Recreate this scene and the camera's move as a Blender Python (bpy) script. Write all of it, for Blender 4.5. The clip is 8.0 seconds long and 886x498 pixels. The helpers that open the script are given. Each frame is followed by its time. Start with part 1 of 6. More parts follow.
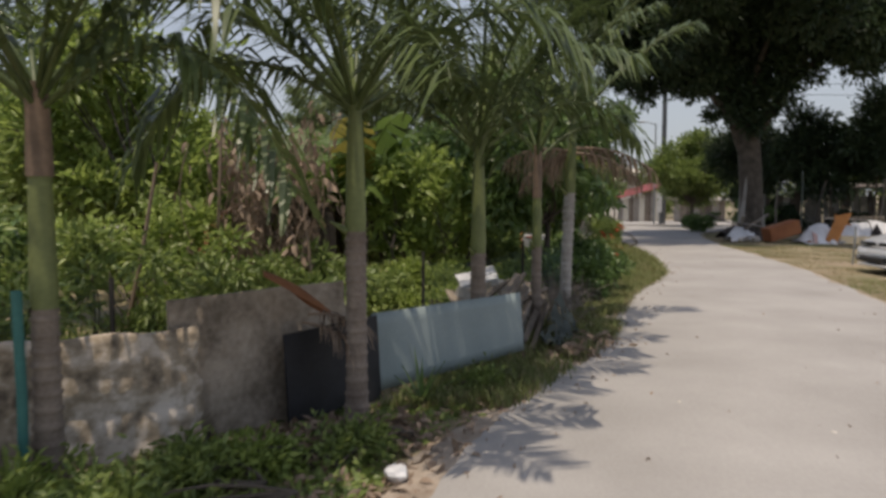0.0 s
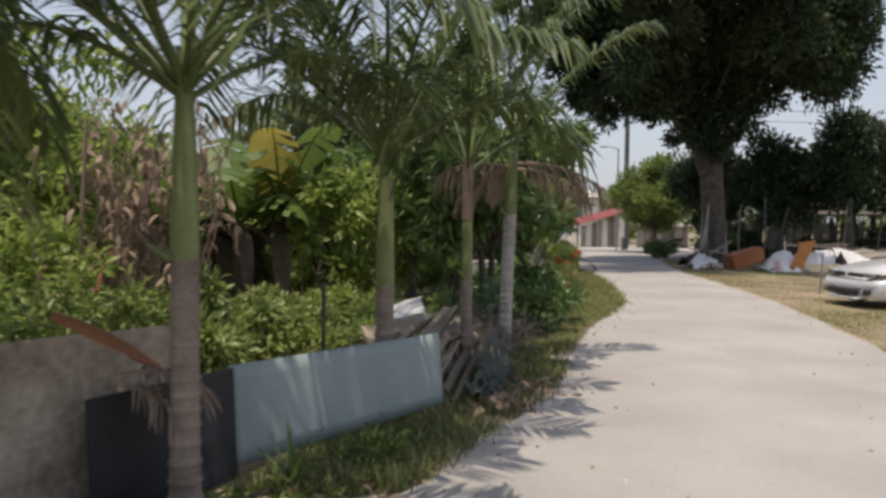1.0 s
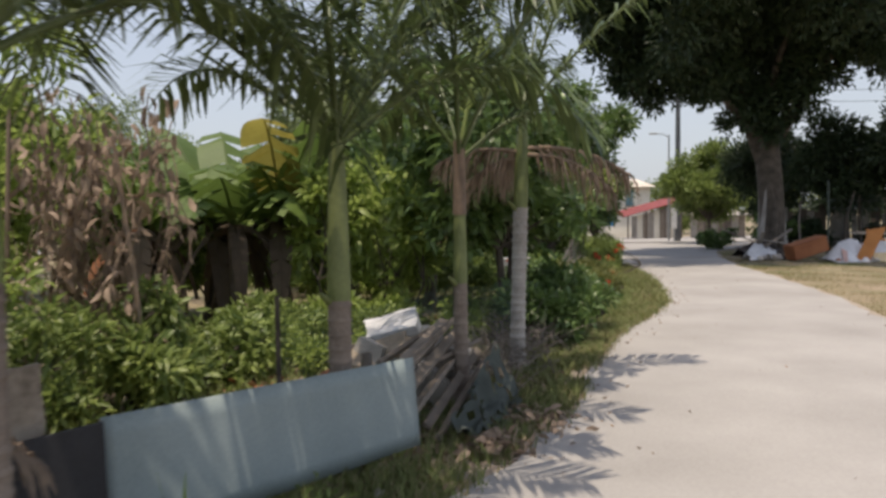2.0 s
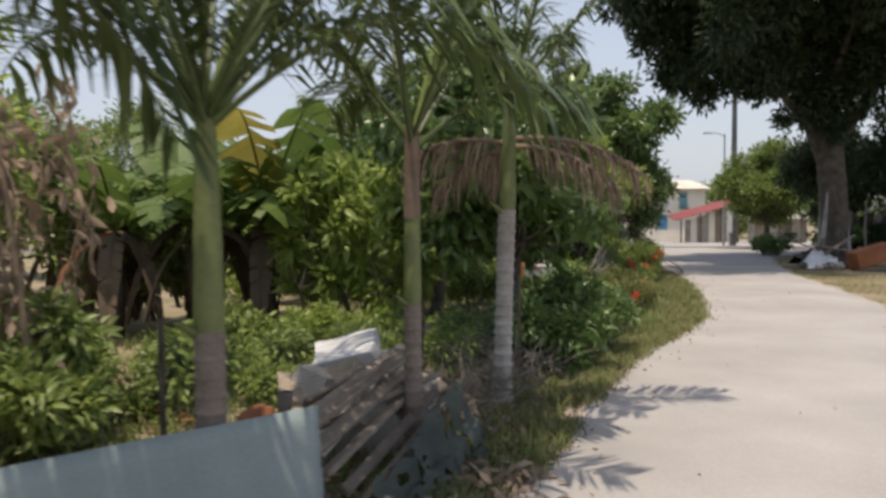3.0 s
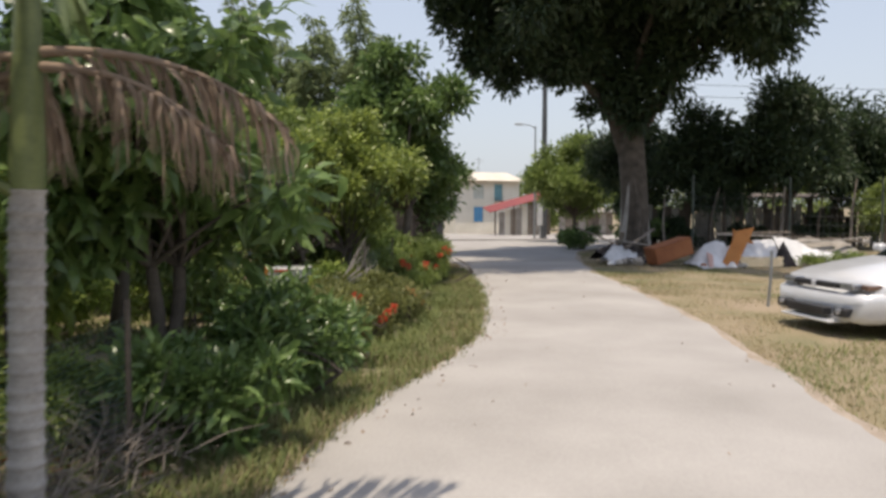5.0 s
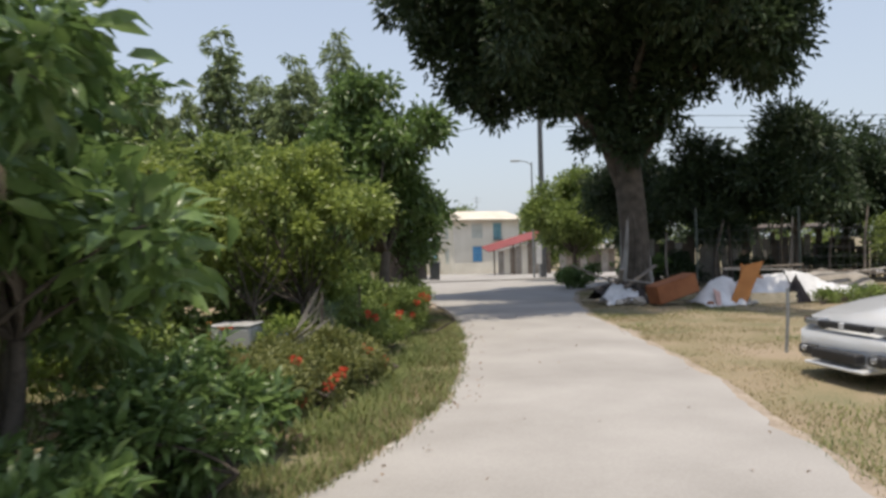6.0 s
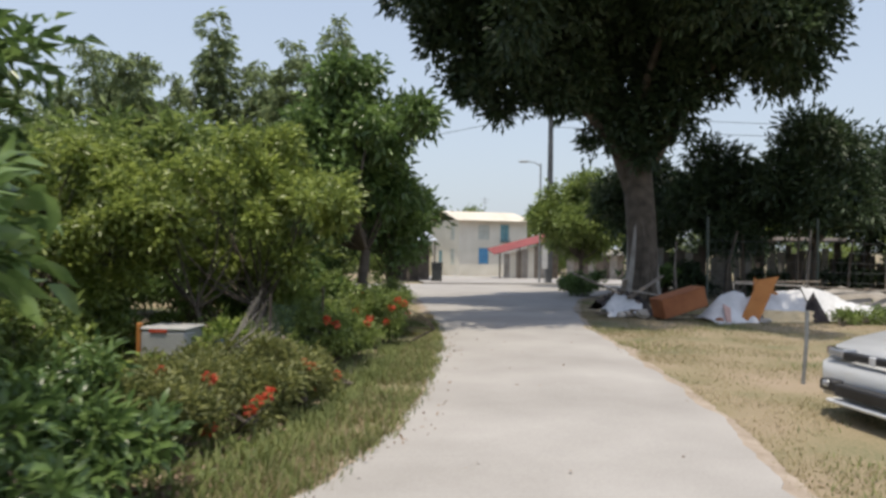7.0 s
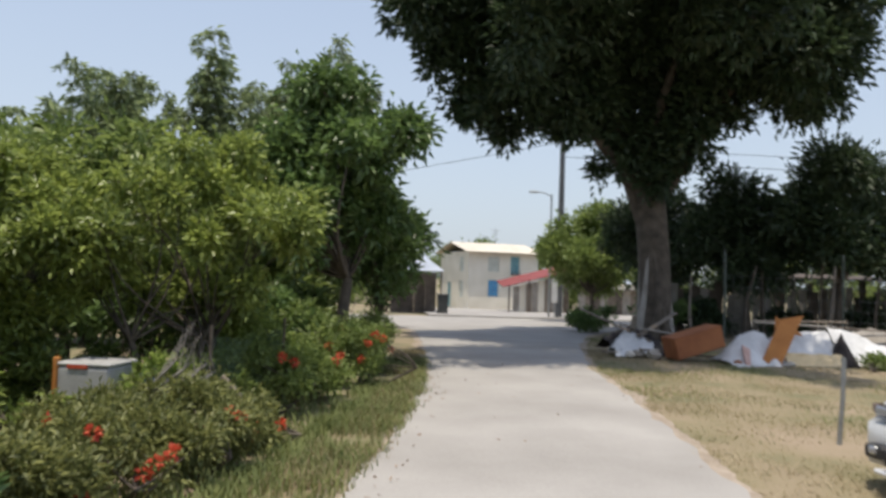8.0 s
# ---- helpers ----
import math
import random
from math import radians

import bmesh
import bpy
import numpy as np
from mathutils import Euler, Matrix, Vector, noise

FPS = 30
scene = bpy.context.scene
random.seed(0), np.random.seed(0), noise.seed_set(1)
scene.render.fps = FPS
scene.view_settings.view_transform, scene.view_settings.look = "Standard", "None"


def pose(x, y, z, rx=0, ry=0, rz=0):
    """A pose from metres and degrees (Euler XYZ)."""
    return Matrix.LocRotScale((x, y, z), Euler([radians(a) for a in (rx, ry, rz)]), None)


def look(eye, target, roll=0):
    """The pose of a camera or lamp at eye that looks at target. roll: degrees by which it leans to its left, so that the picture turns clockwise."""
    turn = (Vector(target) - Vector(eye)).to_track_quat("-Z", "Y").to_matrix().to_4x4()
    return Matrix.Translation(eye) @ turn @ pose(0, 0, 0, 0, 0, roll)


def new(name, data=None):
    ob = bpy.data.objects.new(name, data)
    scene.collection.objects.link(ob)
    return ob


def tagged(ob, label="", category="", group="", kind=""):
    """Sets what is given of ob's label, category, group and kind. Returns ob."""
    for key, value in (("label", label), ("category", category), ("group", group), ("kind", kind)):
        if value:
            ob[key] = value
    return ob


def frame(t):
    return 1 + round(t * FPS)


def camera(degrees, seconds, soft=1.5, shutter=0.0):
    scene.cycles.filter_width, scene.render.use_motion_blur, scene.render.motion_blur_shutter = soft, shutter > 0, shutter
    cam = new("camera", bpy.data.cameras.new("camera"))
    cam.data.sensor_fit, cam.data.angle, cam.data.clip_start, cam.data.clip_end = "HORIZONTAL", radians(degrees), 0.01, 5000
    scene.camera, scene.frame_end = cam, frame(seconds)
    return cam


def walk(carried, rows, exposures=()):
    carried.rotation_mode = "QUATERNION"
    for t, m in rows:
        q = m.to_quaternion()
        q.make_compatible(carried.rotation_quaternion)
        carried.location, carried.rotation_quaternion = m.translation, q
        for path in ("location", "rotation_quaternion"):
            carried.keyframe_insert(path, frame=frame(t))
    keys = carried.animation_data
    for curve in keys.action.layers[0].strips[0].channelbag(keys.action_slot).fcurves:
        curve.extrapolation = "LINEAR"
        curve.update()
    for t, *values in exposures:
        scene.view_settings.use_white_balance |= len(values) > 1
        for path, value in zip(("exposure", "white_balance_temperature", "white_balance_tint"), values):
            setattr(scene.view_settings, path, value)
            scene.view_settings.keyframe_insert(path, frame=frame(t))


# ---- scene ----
cam = camera(60.89, 8.0, soft=3.0, shutter=0.5)
# seconds, x, y, z, yaw, pitch, roll
ROWS = [
    (0.0, 0.000, 0.000, 1.584, -0.00, -4.19, -0.14),
    (0.5, 0.259, 0.658, 1.552, 1.53, -2.53, -0.81),
    (1.0, 0.517, 1.298, 1.546, -2.47, -2.35, -0.70),
    (1.5, 0.781, 1.877, 1.546, -1.76, -0.52, -0.23),
    (1.7, 0.896, 2.113, 1.550, 0.25, -3.02, 0.62),
    (2.8, 1.602, 3.436, 1.565, 3.13, -1.56, 0.63),
    (3.0, 1.730, 3.692, 1.563, 5.59, -2.61, 0.35),
    (3.5, 2.068, 4.367, 1.542, 2.14, -3.39, -0.52),
    (4.0, 2.367, 5.078, 1.541, 0.24, -2.74, 0.43),
    (4.5, 2.671, 5.785, 1.518, -4.57, -3.83, -0.52),
    (4.7, 2.796, 6.059, 1.525, -7.51, -4.07, -0.03),
    (5.8, 3.512, 7.520, 1.544, -5.67, 0.18, -0.24),
    (6.0, 3.645, 7.775, 1.550, -6.94, -0.22, 1.49),
    (6.5, 3.971, 8.385, 1.570, -6.47, 0.14, -0.43),
    (7.0, 4.281, 8.966, 1.562, -6.03, -0.22, -0.78),
    (7.5, 4.599, 9.562, 1.550, -6.98, 0.48, -0.29),
    (8.0, 4.823, 10.156, 1.531, -4.95, 2.18, -1.84),
]
STOPS = [(0.0, 0.16, 7050, 15), (1.0, 0.46, 7050, 15), (1.5, 0.52, 7050, 15), (3.0, 0.56, 7050, 15), (4.5, 0.65, 7050, 15), (6.0, 0.57, 6800, 12), (8.0, 0.58, 6650, 11)]
walk(cam, [(t, pose(x, y, z, 90 + pitch, roll, yaw)) for t, x, y, z, yaw, pitch, roll in ROWS], STOPS)

# ---- world and sun ----
SUN_ELEVATION, SUN_AZIMUTH = 79.0, 203.0   # azimuth of the sun, clockwise from +y
world = bpy.data.worlds.new("sky")
scene.world = world
world.use_nodes = True
wn = world.node_tree.nodes
sky = wn.new("ShaderNodeTexSky")
sky.sky_type, sky.sun_disc = "NISHITA", False
sky.sun_elevation, sky.sun_rotation = radians(SUN_ELEVATION), radians(SUN_AZIMUTH)
sky.air_density, sky.dust_density, sky.ozone_density = 1.0, 1.6, 1.5
haze = wn.new("ShaderNodeHueSaturation")   # tropical haze pales the blue
haze.inputs["Saturation"].default_value = 0.88
world.node_tree.links.new(sky.outputs[0], haze.inputs["Color"])
where, height, fade, veil = wn.new("ShaderNodeTexCoord"), wn.new("ShaderNodeSeparateXYZ"), wn.new("ShaderNodeMapRange"), wn.new("ShaderNodeMix")
veil.data_type = "RGBA"
fade.inputs[1].default_value, fade.inputs[2].default_value = 0.0, 0.55
fade.inputs[3].default_value, fade.inputs[4].default_value = 0.85, 0.25   # whiter towards the horizon
veil.inputs[7].default_value = (2.65, 3.05, 3.55, 1)
world.node_tree.links.new(where.outputs["Generated"], height.inputs[0])
world.node_tree.links.new(height.outputs["Z"], fade.inputs[0])
world.node_tree.links.new(fade.outputs[0], veil.inputs[0])
world.node_tree.links.new(haze.outputs[0], veil.inputs[6])
world.node_tree.links.new(veil.outputs[2], wn["Background"].inputs[0])
wn["Background"].inputs[1].default_value = 0.14
sun = new("sun", bpy.data.lights.new("sun", "SUN"))
sun.data.energy, sun.data.angle, sun.data.color = 2.7, radians(0.6), (1.0, 0.93, 0.80)
az, el = radians(SUN_AZIMUTH), radians(SUN_ELEVATION)
SUN_WAY = Vector((math.sin(az) * math.cos(el), math.cos(az) * math.cos(el), math.sin(el)))
sun.matrix_basis = look(SUN_WAY * 60, (0, 0, 0))

RNG = np.random.default_rng(7)


# ---- materials ----
def material(name, dark, light, scale=6.0, rough=0.85, bump=0.15, fine=60.0, metal=0.0, island=0.0, leaf=0.0, spots=None, coat=0.0, objects=0.0, span=(0.45, 1.0)):
    """Two-scale mottled colour; island: share of variation per leaf or piece; leaf: share of light let through."""
    m = bpy.data.materials.new(name)
    m.use_nodes = True
    nt = m.node_tree
    n, link = nt.nodes, nt.links.new
    shader = n["Principled BSDF"]
    shader.inputs["Roughness"].default_value = rough
    shader.inputs["Metallic"].default_value = metal
    shader.inputs["Coat Weight"].default_value = coat
    co = n.new("ShaderNodeTexCoord")
    big, small = n.new("ShaderNodeTexNoise"), n.new("ShaderNodeTexNoise")
    big.inputs["Scale"].default_value, small.inputs["Scale"].default_value = scale, fine
    big.inputs["Detail"].default_value, small.inputs["Detail"].default_value = 5.0, 3.0
    for tex in (big, small):
        link(co.outputs["Object"], tex.inputs["Vector"])
    add = n.new("ShaderNodeMath")
    add.operation = "MULTIPLY_ADD"
    link(small.outputs[0], add.inputs[0])
    add.inputs[1].default_value = 0.45
    link(big.outputs[0], add.inputs[2])
    ramp = n.new("ShaderNodeMapRange")
    ramp.inputs[1].default_value, ramp.inputs[2].default_value = span
    link(add.outputs[0], ramp.inputs[0])
    value = ramp.outputs[0]
    for amount, source in ((island, "ShaderNodeNewGeometry"), (objects, "ShaderNodeObjectInfo")):
        if amount:
            geo = n.new(source)
            mix = n.new("ShaderNodeMix")
            mix.inputs[0].default_value = amount
            link(value, mix.inputs[2])
            link(geo.outputs["Random Per Island" if source == "ShaderNodeNewGeometry" else "Random"], mix.inputs[3])
            value = mix.outputs[0]
    colour = n.new("ShaderNodeValToRGB")
    colour.color_ramp.elements[0].color = (*dark, 1)
    colour.color_ramp.elements[1].color = (*light, 1)
    if spots:
        at, tone = spots
        colour.color_ramp.elements.new(at).color = (*tone, 1)
    link(value, colour.inputs[0])
    link(colour.outputs[0], shader.inputs["Base Color"])
    if bump:
        b = n.new("ShaderNodeBump")
        b.inputs["Strength"].default_value, b.inputs["Distance"].default_value = bump, 0.02
        link(add.outputs[0], b.inputs["Height"])
        link(b.outputs[0], shader.inputs["Normal"])
    if leaf:
        back, both = n.new("ShaderNodeBsdfTranslucent"), n.new("ShaderNodeMixShader")
        link(colour.outputs[0], back.inputs[0])
        both.inputs[0].default_value = leaf
        link(shader.outputs[0], both.inputs[1])
        link(back.outputs[0], both.inputs[2])
        link(both.outputs[0], n["Material Output"].inputs[0])
    return m


CONCRETE = material("road_concrete", (0.27, 0.255, 0.237), (0.40, 0.381, 0.360), 0.7, 0.9, 0.12, 45)
GROUND = material("dry_ground", (0.095, 0.115, 0.05), (0.30, 0.235, 0.165), 0.7, 0.95, 0.5, 30, spots=(0.5, (0.235, 0.195, 0.115)), span=(0.5, 0.9))
SAND = material("sandy_grit", (0.24, 0.19, 0.145), (0.44, 0.37, 0.30), 5.0, 0.95, 0.6, 60)
GRASS_DRY = material("dry_grass", (0.135, 0.155, 0.065), (0.40, 0.325, 0.21), 0.8, 0.8, 0, 20, island=0.4, leaf=0.45, spots=(0.5, (0.285, 0.245, 0.13)), span=(0.5, 0.88))
STRAW = material("bleached_straw", (0.34, 0.28, 0.18), (0.56, 0.48, 0.34), 3.0, 0.8, 0, 20, island=0.5, leaf=0.4)
GRASS_GREEN = material("green_grass", (0.065, 0.105, 0.03), (0.27, 0.29, 0.10), 1.2, 0.75, 0, 20, island=0.5, leaf=0.3)
LEAF_MANGO = material("mango_leaf", (0.042, 0.088, 0.028), (0.24, 0.35, 0.11), 1.8, 0.3, 0, 30, island=0.45, leaf=0.38)
LEAF_LIGHT = material("light_leaf", (0.12, 0.19, 0.042), (0.47, 0.57, 0.16), 1.6, 0.4, 0, 30, island=0.55, leaf=0.55)
# dark green of the great tree; behind the fence it also stands in for shade
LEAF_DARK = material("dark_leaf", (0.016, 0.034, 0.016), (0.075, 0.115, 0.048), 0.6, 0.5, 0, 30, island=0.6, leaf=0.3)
LEAF_BUSH = material("bush_leaf", (0.075, 0.13, 0.034), (0.36, 0.44, 0.13), 1.5, 0.42, 0, 30, island=0.6, leaf=0.4)
LEAF_BAMBOO = material("bamboo_leaf", (0.15, 0.21, 0.10), (0.40, 0.48, 0.24), 0.4, 0.6, 0, 30, island=0.6, leaf=0.45)
BAMBOO_CANE = material("green_cane", (0.10, 0.12, 0.05), (0.22, 0.24, 0.11), 3.0, 0.6, 0.1, 30)
LEAF_DEAD = material("dead_leaf", (0.15, 0.105, 0.072), (0.44, 0.33, 0.245), 3.0, 0.9, 0, 30, island=0.6, leaf=0.2)
FROND = material("palm_frond", (0.035, 0.062, 0.018), (0.165, 0.215, 0.08), 1.2, 0.36, 0, 30, island=0.6, leaf=0.25)
BANANA = material("banana_leaf", (0.055, 0.11, 0.022), (0.20, 0.28, 0.07), 1.5, 0.55, 0.1, 40, leaf=0.4, objects=0.5)
LEAF_RUST = material("rust_brown_leaf", (0.15, 0.055, 0.025), (0.36, 0.16, 0.075), 3.0, 0.9, 0, 30, island=0.5, leaf=0.2)
BANANA_DRY = material("dark_dry_banana_leaf", (0.055, 0.04, 0.028), (0.19, 0.14, 0.095), 3.0, 0.9, 0.2, 30, objects=0.5, leaf=0.15)
LEAF_YELLOW = material("yellowed_leaf", (0.24, 0.21, 0.045), (0.42, 0.36, 0.09), 2.0, 0.5, 0, 30, leaf=0.4)
LEAF_FINE = material("fine_yellow_green_leaf", (0.06, 0.10, 0.028), (0.44, 0.52, 0.13), 2.2, 0.36, 0, 30, island=0.4, leaf=0.45, span=(0.5, 0.92))
LEAF_OLIVE = material("olive_hedge_leaf", (0.075, 0.10, 0.03), (0.36, 0.37, 0.13), 1.8, 0.5, 0, 30, island=0.65, leaf=0.38)
SHEATH = material("red_brown_sheath", (0.11, 0.078, 0.055), (0.25, 0.175, 0.125), 6.0, 0.7, 0.15, 40)
TEAL_POST = material("teal_painted_post", (0.02, 0.11, 0.10), (0.045, 0.19, 0.17), 5.0, 0.6, 0.1, 40)
SHADE_NET = material("dark_green_shade_net", (0.018, 0.026, 0.022), (0.085, 0.10, 0.085), 5.0, 0.85, 0.4, 60)
BARK = material("grey_bark", (0.09, 0.075, 0.06), (0.30, 0.26, 0.22), 4.0, 0.92, 0.5, 40)
BARK_PALE = material("pale_root_bark", (0.20, 0.18, 0.16), (0.46, 0.43, 0.39), 3.0, 0.92, 0.5, 40)
BARK_DARK = material("dark_bark", (0.04, 0.032, 0.025), (0.14, 0.115, 0.09), 4.0, 0.92, 0.5, 40)
PALM_BARK = material("palm_bark", (0.12, 0.09, 0.072), (0.30, 0.245, 0.20), 5.0, 0.9, 0.4, 50)
PALM_PALE = material("pale_palm_bark", (0.22, 0.20, 0.18), (0.50, 0.47, 0.43), 5.0, 0.9, 0.4, 50)
SHAFT = material("green_crownshaft", (0.085, 0.11, 0.035), (0.20, 0.23, 0.08), 3.0, 0.5, 0.1, 30)
SLAB = material("weathered_slab", (0.12, 0.095, 0.07), (0.66, 0.58, 0.50), 4.2, 0.95, 0.7, 16, spots=(0.5, (0.35, 0.285, 0.21)), span=(0.55, 0.88))
BOARD_BROWN = material("brown_board", (0.17, 0.135, 0.10), (0.46, 0.385, 0.305), 3.0, 0.95, 0.5, 22, span=(0.52, 0.92))
BOARD_BLACK = material("black_board", (0.008, 0.008, 0.010), (0.022, 0.022, 0.026), 5.0, 0.6, 0.1, 40)
ZINC = material("grey_blue_sheet", (0.20, 0.25, 0.25), (0.30, 0.355, 0.35), 1.6, 0.6, 0.06, 50)
TIMBER = material("old_timber", (0.085, 0.068, 0.052), (0.30, 0.25, 0.20), 3.0, 0.9, 0.4, 50, objects=0.4)
CREAM = material("cream_wall_paint", (0.60, 0.56, 0.46), (0.78, 0.74, 0.64), 0.8, 0.85, 0.1, 30)
ROOF_PALE = material("pale_roof_sheet", (0.48, 0.42, 0.34), (0.72, 0.66, 0.56), 1.2, 0.7, 0.1, 30)
ROOF_RED = material("red_roof_sheet", (0.15, 0.03, 0.028), (0.28, 0.06, 0.052), 1.5, 0.65, 0.1, 30)
ROOF_BLUE = material("pale_blue_awning", (0.50, 0.56, 0.66), (0.76, 0.80, 0.86), 1.5, 0.45, 0.1, 30)
BLUE = material("blue_shutter_paint", (0.06, 0.22, 0.42), (0.11, 0.33, 0.55), 3, 0.6, 0.1, 40)
TEAL = material("teal_shutter_paint", (0.10, 0.24, 0.28), (0.18, 0.36, 0.40), 3, 0.6, 0.1, 40)
PALE_PAINT = material("pale_shutter_paint", (0.42, 0.45, 0.40), (0.58, 0.60, 0.54), 3, 0.7, 0.1, 40)
WHITE = material("white_sheet", (0.44, 0.44, 0.44), (0.74, 0.74, 0.74), 2.0, 0.6, 0.2, 20)
CREAM_SHEET = material("cream_panel", (0.60, 0.46, 0.26), (0.78, 0.63, 0.40), 2.0, 0.7, 0.2, 30)
ORANGE = material("orange_panel", (0.36, 0.125, 0.025), (0.52, 0.22, 0.055), 2.5, 0.65, 0.2, 30)
RUST = material("rust_orange_board", (0.20, 0.066, 0.025), (0.36, 0.135, 0.05), 2.0, 0.75, 0.3, 30)
DARK_STUFF = material("dark_heap_stuff", (0.012, 0.010, 0.010), (0.05, 0.04, 0.04), 4, 0.9, 0.3, 30)
DARK_WOOD = material("dark_shed_wood", (0.05, 0.04, 0.033), (0.17, 0.14, 0.115), 2.5, 0.9, 0.3, 40)
GREY_WALL = material("grey_shed_wall", (0.20, 0.18, 0.155), (0.40, 0.37, 0.33), 2, 0.9, 0.3, 30)
STEEL = material("galvanised_pipe", (0.20, 0.21, 0.21), (0.36, 0.37, 0.37), 8, 0.5, 0.05, 60, metal=0.5)
POLE_MAT = material("dark_pole", (0.05, 0.055, 0.06), (0.11, 0.115, 0.12), 2, 0.8, 0.1, 40)
PALE_PATCH = material("flaking_pale_paint", (0.22, 0.20, 0.18), (0.60, 0.57, 0.53), 4.0, 0.85, 0.2, 30)
POST_GREEN = material("dull_green_pipe", (0.035, 0.05, 0.042), (0.09, 0.11, 0.095), 4.0, 0.7, 0.1, 40)
CAR_PAINT = material("silver_paint", (0.58, 0.59, 0.60), (0.66, 0.67, 0.68), 2, 0.36, 0, 40, metal=0.15, coat=0.5)
CAR_BLACK = material("black_plastic", (0.010, 0.010, 0.011), (0.03, 0.03, 0.032), 5, 0.5, 0, 40)
RUBBER = material("tyre_rubber", (0.012, 0.012, 0.012), (0.03, 0.03, 0.03), 8, 0.85, 0.1, 60)
LAMP_CLEAR = material("clear_lamp", (0.20, 0.21, 0.22), (0.36, 0.37, 0.38), 8, 0.12, 0, 60, metal=0.5, coat=1.0)
LAMP_AMBER = material("smoked_amber_lamp", (0.08, 0.05, 0.04), (0.16, 0.09, 0.06), 8, 0.2, 0, 60, coat=1.0)
CAR_GLASS = material("dark_tinted_glass", (0.015, 0.022, 0.022), (0.03, 0.04, 0.04), 2, 0.06, 0, 40, coat=1.0)
BIN_MAT = material("dark_grey_plastic", (0.02, 0.024, 0.025), (0.05, 0.055, 0.056), 4, 0.55, 0.05, 40)
PETAL = material("orange_red_petal", (0.50, 0.06, 0.03), (0.75, 0.16, 0.08), 5, 0.6, 0, 30, island=0.6, leaf=0.4)
GREY_PLASTIC = material("pale_grey_plastic", (0.30, 0.30, 0.30), (0.46, 0.46, 0.45), 3.0, 0.6, 0.1, 40)
CARDBOARD = material("tan_board", (0.24, 0.19, 0.14), (0.48, 0.40, 0.31), 4.0, 0.9, 0.2, 40)
NET = material("green_netting", (0.05, 0.10, 0.08), (0.11, 0.19, 0.15), 3, 0.8, 0, 40)
STONE = material("pale_stone", (0.32, 0.29, 0.25), (0.62, 0.58, 0.52), 5, 0.9, 0.4, 40, objects=0.4)
BLUE_TUB = material("blue_plastic", (0.02, 0.05, 0.12), (0.04, 0.09, 0.19), 4, 0.5, 0.05, 40)
PINK = material("pink_cloth", (0.45, 0.28, 0.24), (0.62, 0.42, 0.36), 4, 0.9, 0.2, 40)


# ---- builders ----
def mesh_np(name, verts, faces):
    """A mesh out of numpy arrays; faces: (n, 3) or (n, 4) indices."""
    me = bpy.data.meshes.new(name)
    faces = np.asarray(faces, dtype=np.int32)
    k = faces.shape[1]
    me.vertices.add(len(verts))
    me.vertices.foreach_set("co", np.asarray(verts, dtype=np.float32).ravel())
    me.loops.add(faces.size)
    me.loops.foreach_set("vertex_index", faces.ravel())
    me.polygons.add(len(faces))
    me.polygons.foreach_set("loop_start", np.arange(0, faces.size, k, dtype=np.int32))
    me.update(calc_edges=True)
    return me


def part(name, shape, mat, parent=None, label="", at=None, smooth=False):
    """Links a bmesh or a mesh as one object under a thing."""
    if isinstance(shape, bmesh.types.BMesh):
        me = bpy.data.meshes.new(name)
        bmesh.ops.recalc_face_normals(shape, faces=shape.faces)
        shape.to_mesh(me)
        shape.free()
    else:
        me = shape
    if not me.materials:
        me.materials.append(mat)
    if smooth:
        me.polygons.foreach_set("use_smooth", [True] * len(me.polygons))
    ob = new(name, me)
    if parent:
        ob.parent = parent
    if at is not None:
        ob.matrix_basis = at
    if label:
        tagged(ob, label)
    return ob


def thing(name, m, label, category, group="", kind=""):
    ob = new(name)
    ob.empty_display_size = 0.1
    ob.matrix_basis = m
    return tagged(ob, label, category, group, kind)


def box(bm, x0, x1, y0, y1, z0, z1, bevel=0.0, m=None):
    made = bmesh.ops.create_cube(bm, size=1.0, matrix=Matrix.LocRotScale(((x0 + x1) / 2, (y0 + y1) / 2, (z0 + z1) / 2), None, (abs(x1 - x0), abs(y1 - y0), abs(z1 - z0))))
    vs = made["verts"]
    if bevel:
        es = list({e for v in vs for e in v.link_edges})
        out = bmesh.ops.bevel(bm, geom=es, offset=bevel, segments=1, affect="EDGES")
        vs = list({v for f in out["faces"] for v in f.verts} | {v for v in vs if v.is_valid})
    if m is not None:
        bmesh.ops.transform(bm, matrix=m, verts=vs)
    return vs


def boxed(*a, **k):
    bm = bmesh.new()
    box(bm, *a, **k)
    return bm


def tube_np(points, radii, sides=8, cap=True):
    """Verts and quads of a tube along points."""
    pts = np.asarray(points, float)
    radii = np.broadcast_to(np.asarray(radii, float), (len(pts),))
    tang = np.gradient(pts, axis=0)
    tang /= np.linalg.norm(tang, axis=1)[:, None] + 1e-9
    ref = np.array([0.0, 0.0, 1.0]) if abs(tang[0][2]) < 0.8 else np.array([1.0, 0.0, 0.0])
    u = np.cross(tang, ref)
    u /= np.linalg.norm(u, axis=1)[:, None] + 1e-9
    w = np.cross(tang, u)
    a = np.linspace(0, 2 * np.pi, sides, endpoint=False)
    ring = np.cos(a)[None, :, None] * u[:, None] + np.sin(a)[None, :, None] * w[:, None]
    v = (pts[:, None] + ring * radii[:, None, None]).reshape(-1, 3)
    q = []
    for i in range(len(pts) - 1):
        for j in range(sides):
            k = (j + 1) % sides
            q.append((i * sides + j, i * sides + k, (i + 1) * sides + k, (i + 1) * sides + j))
    return v, np.array(q)


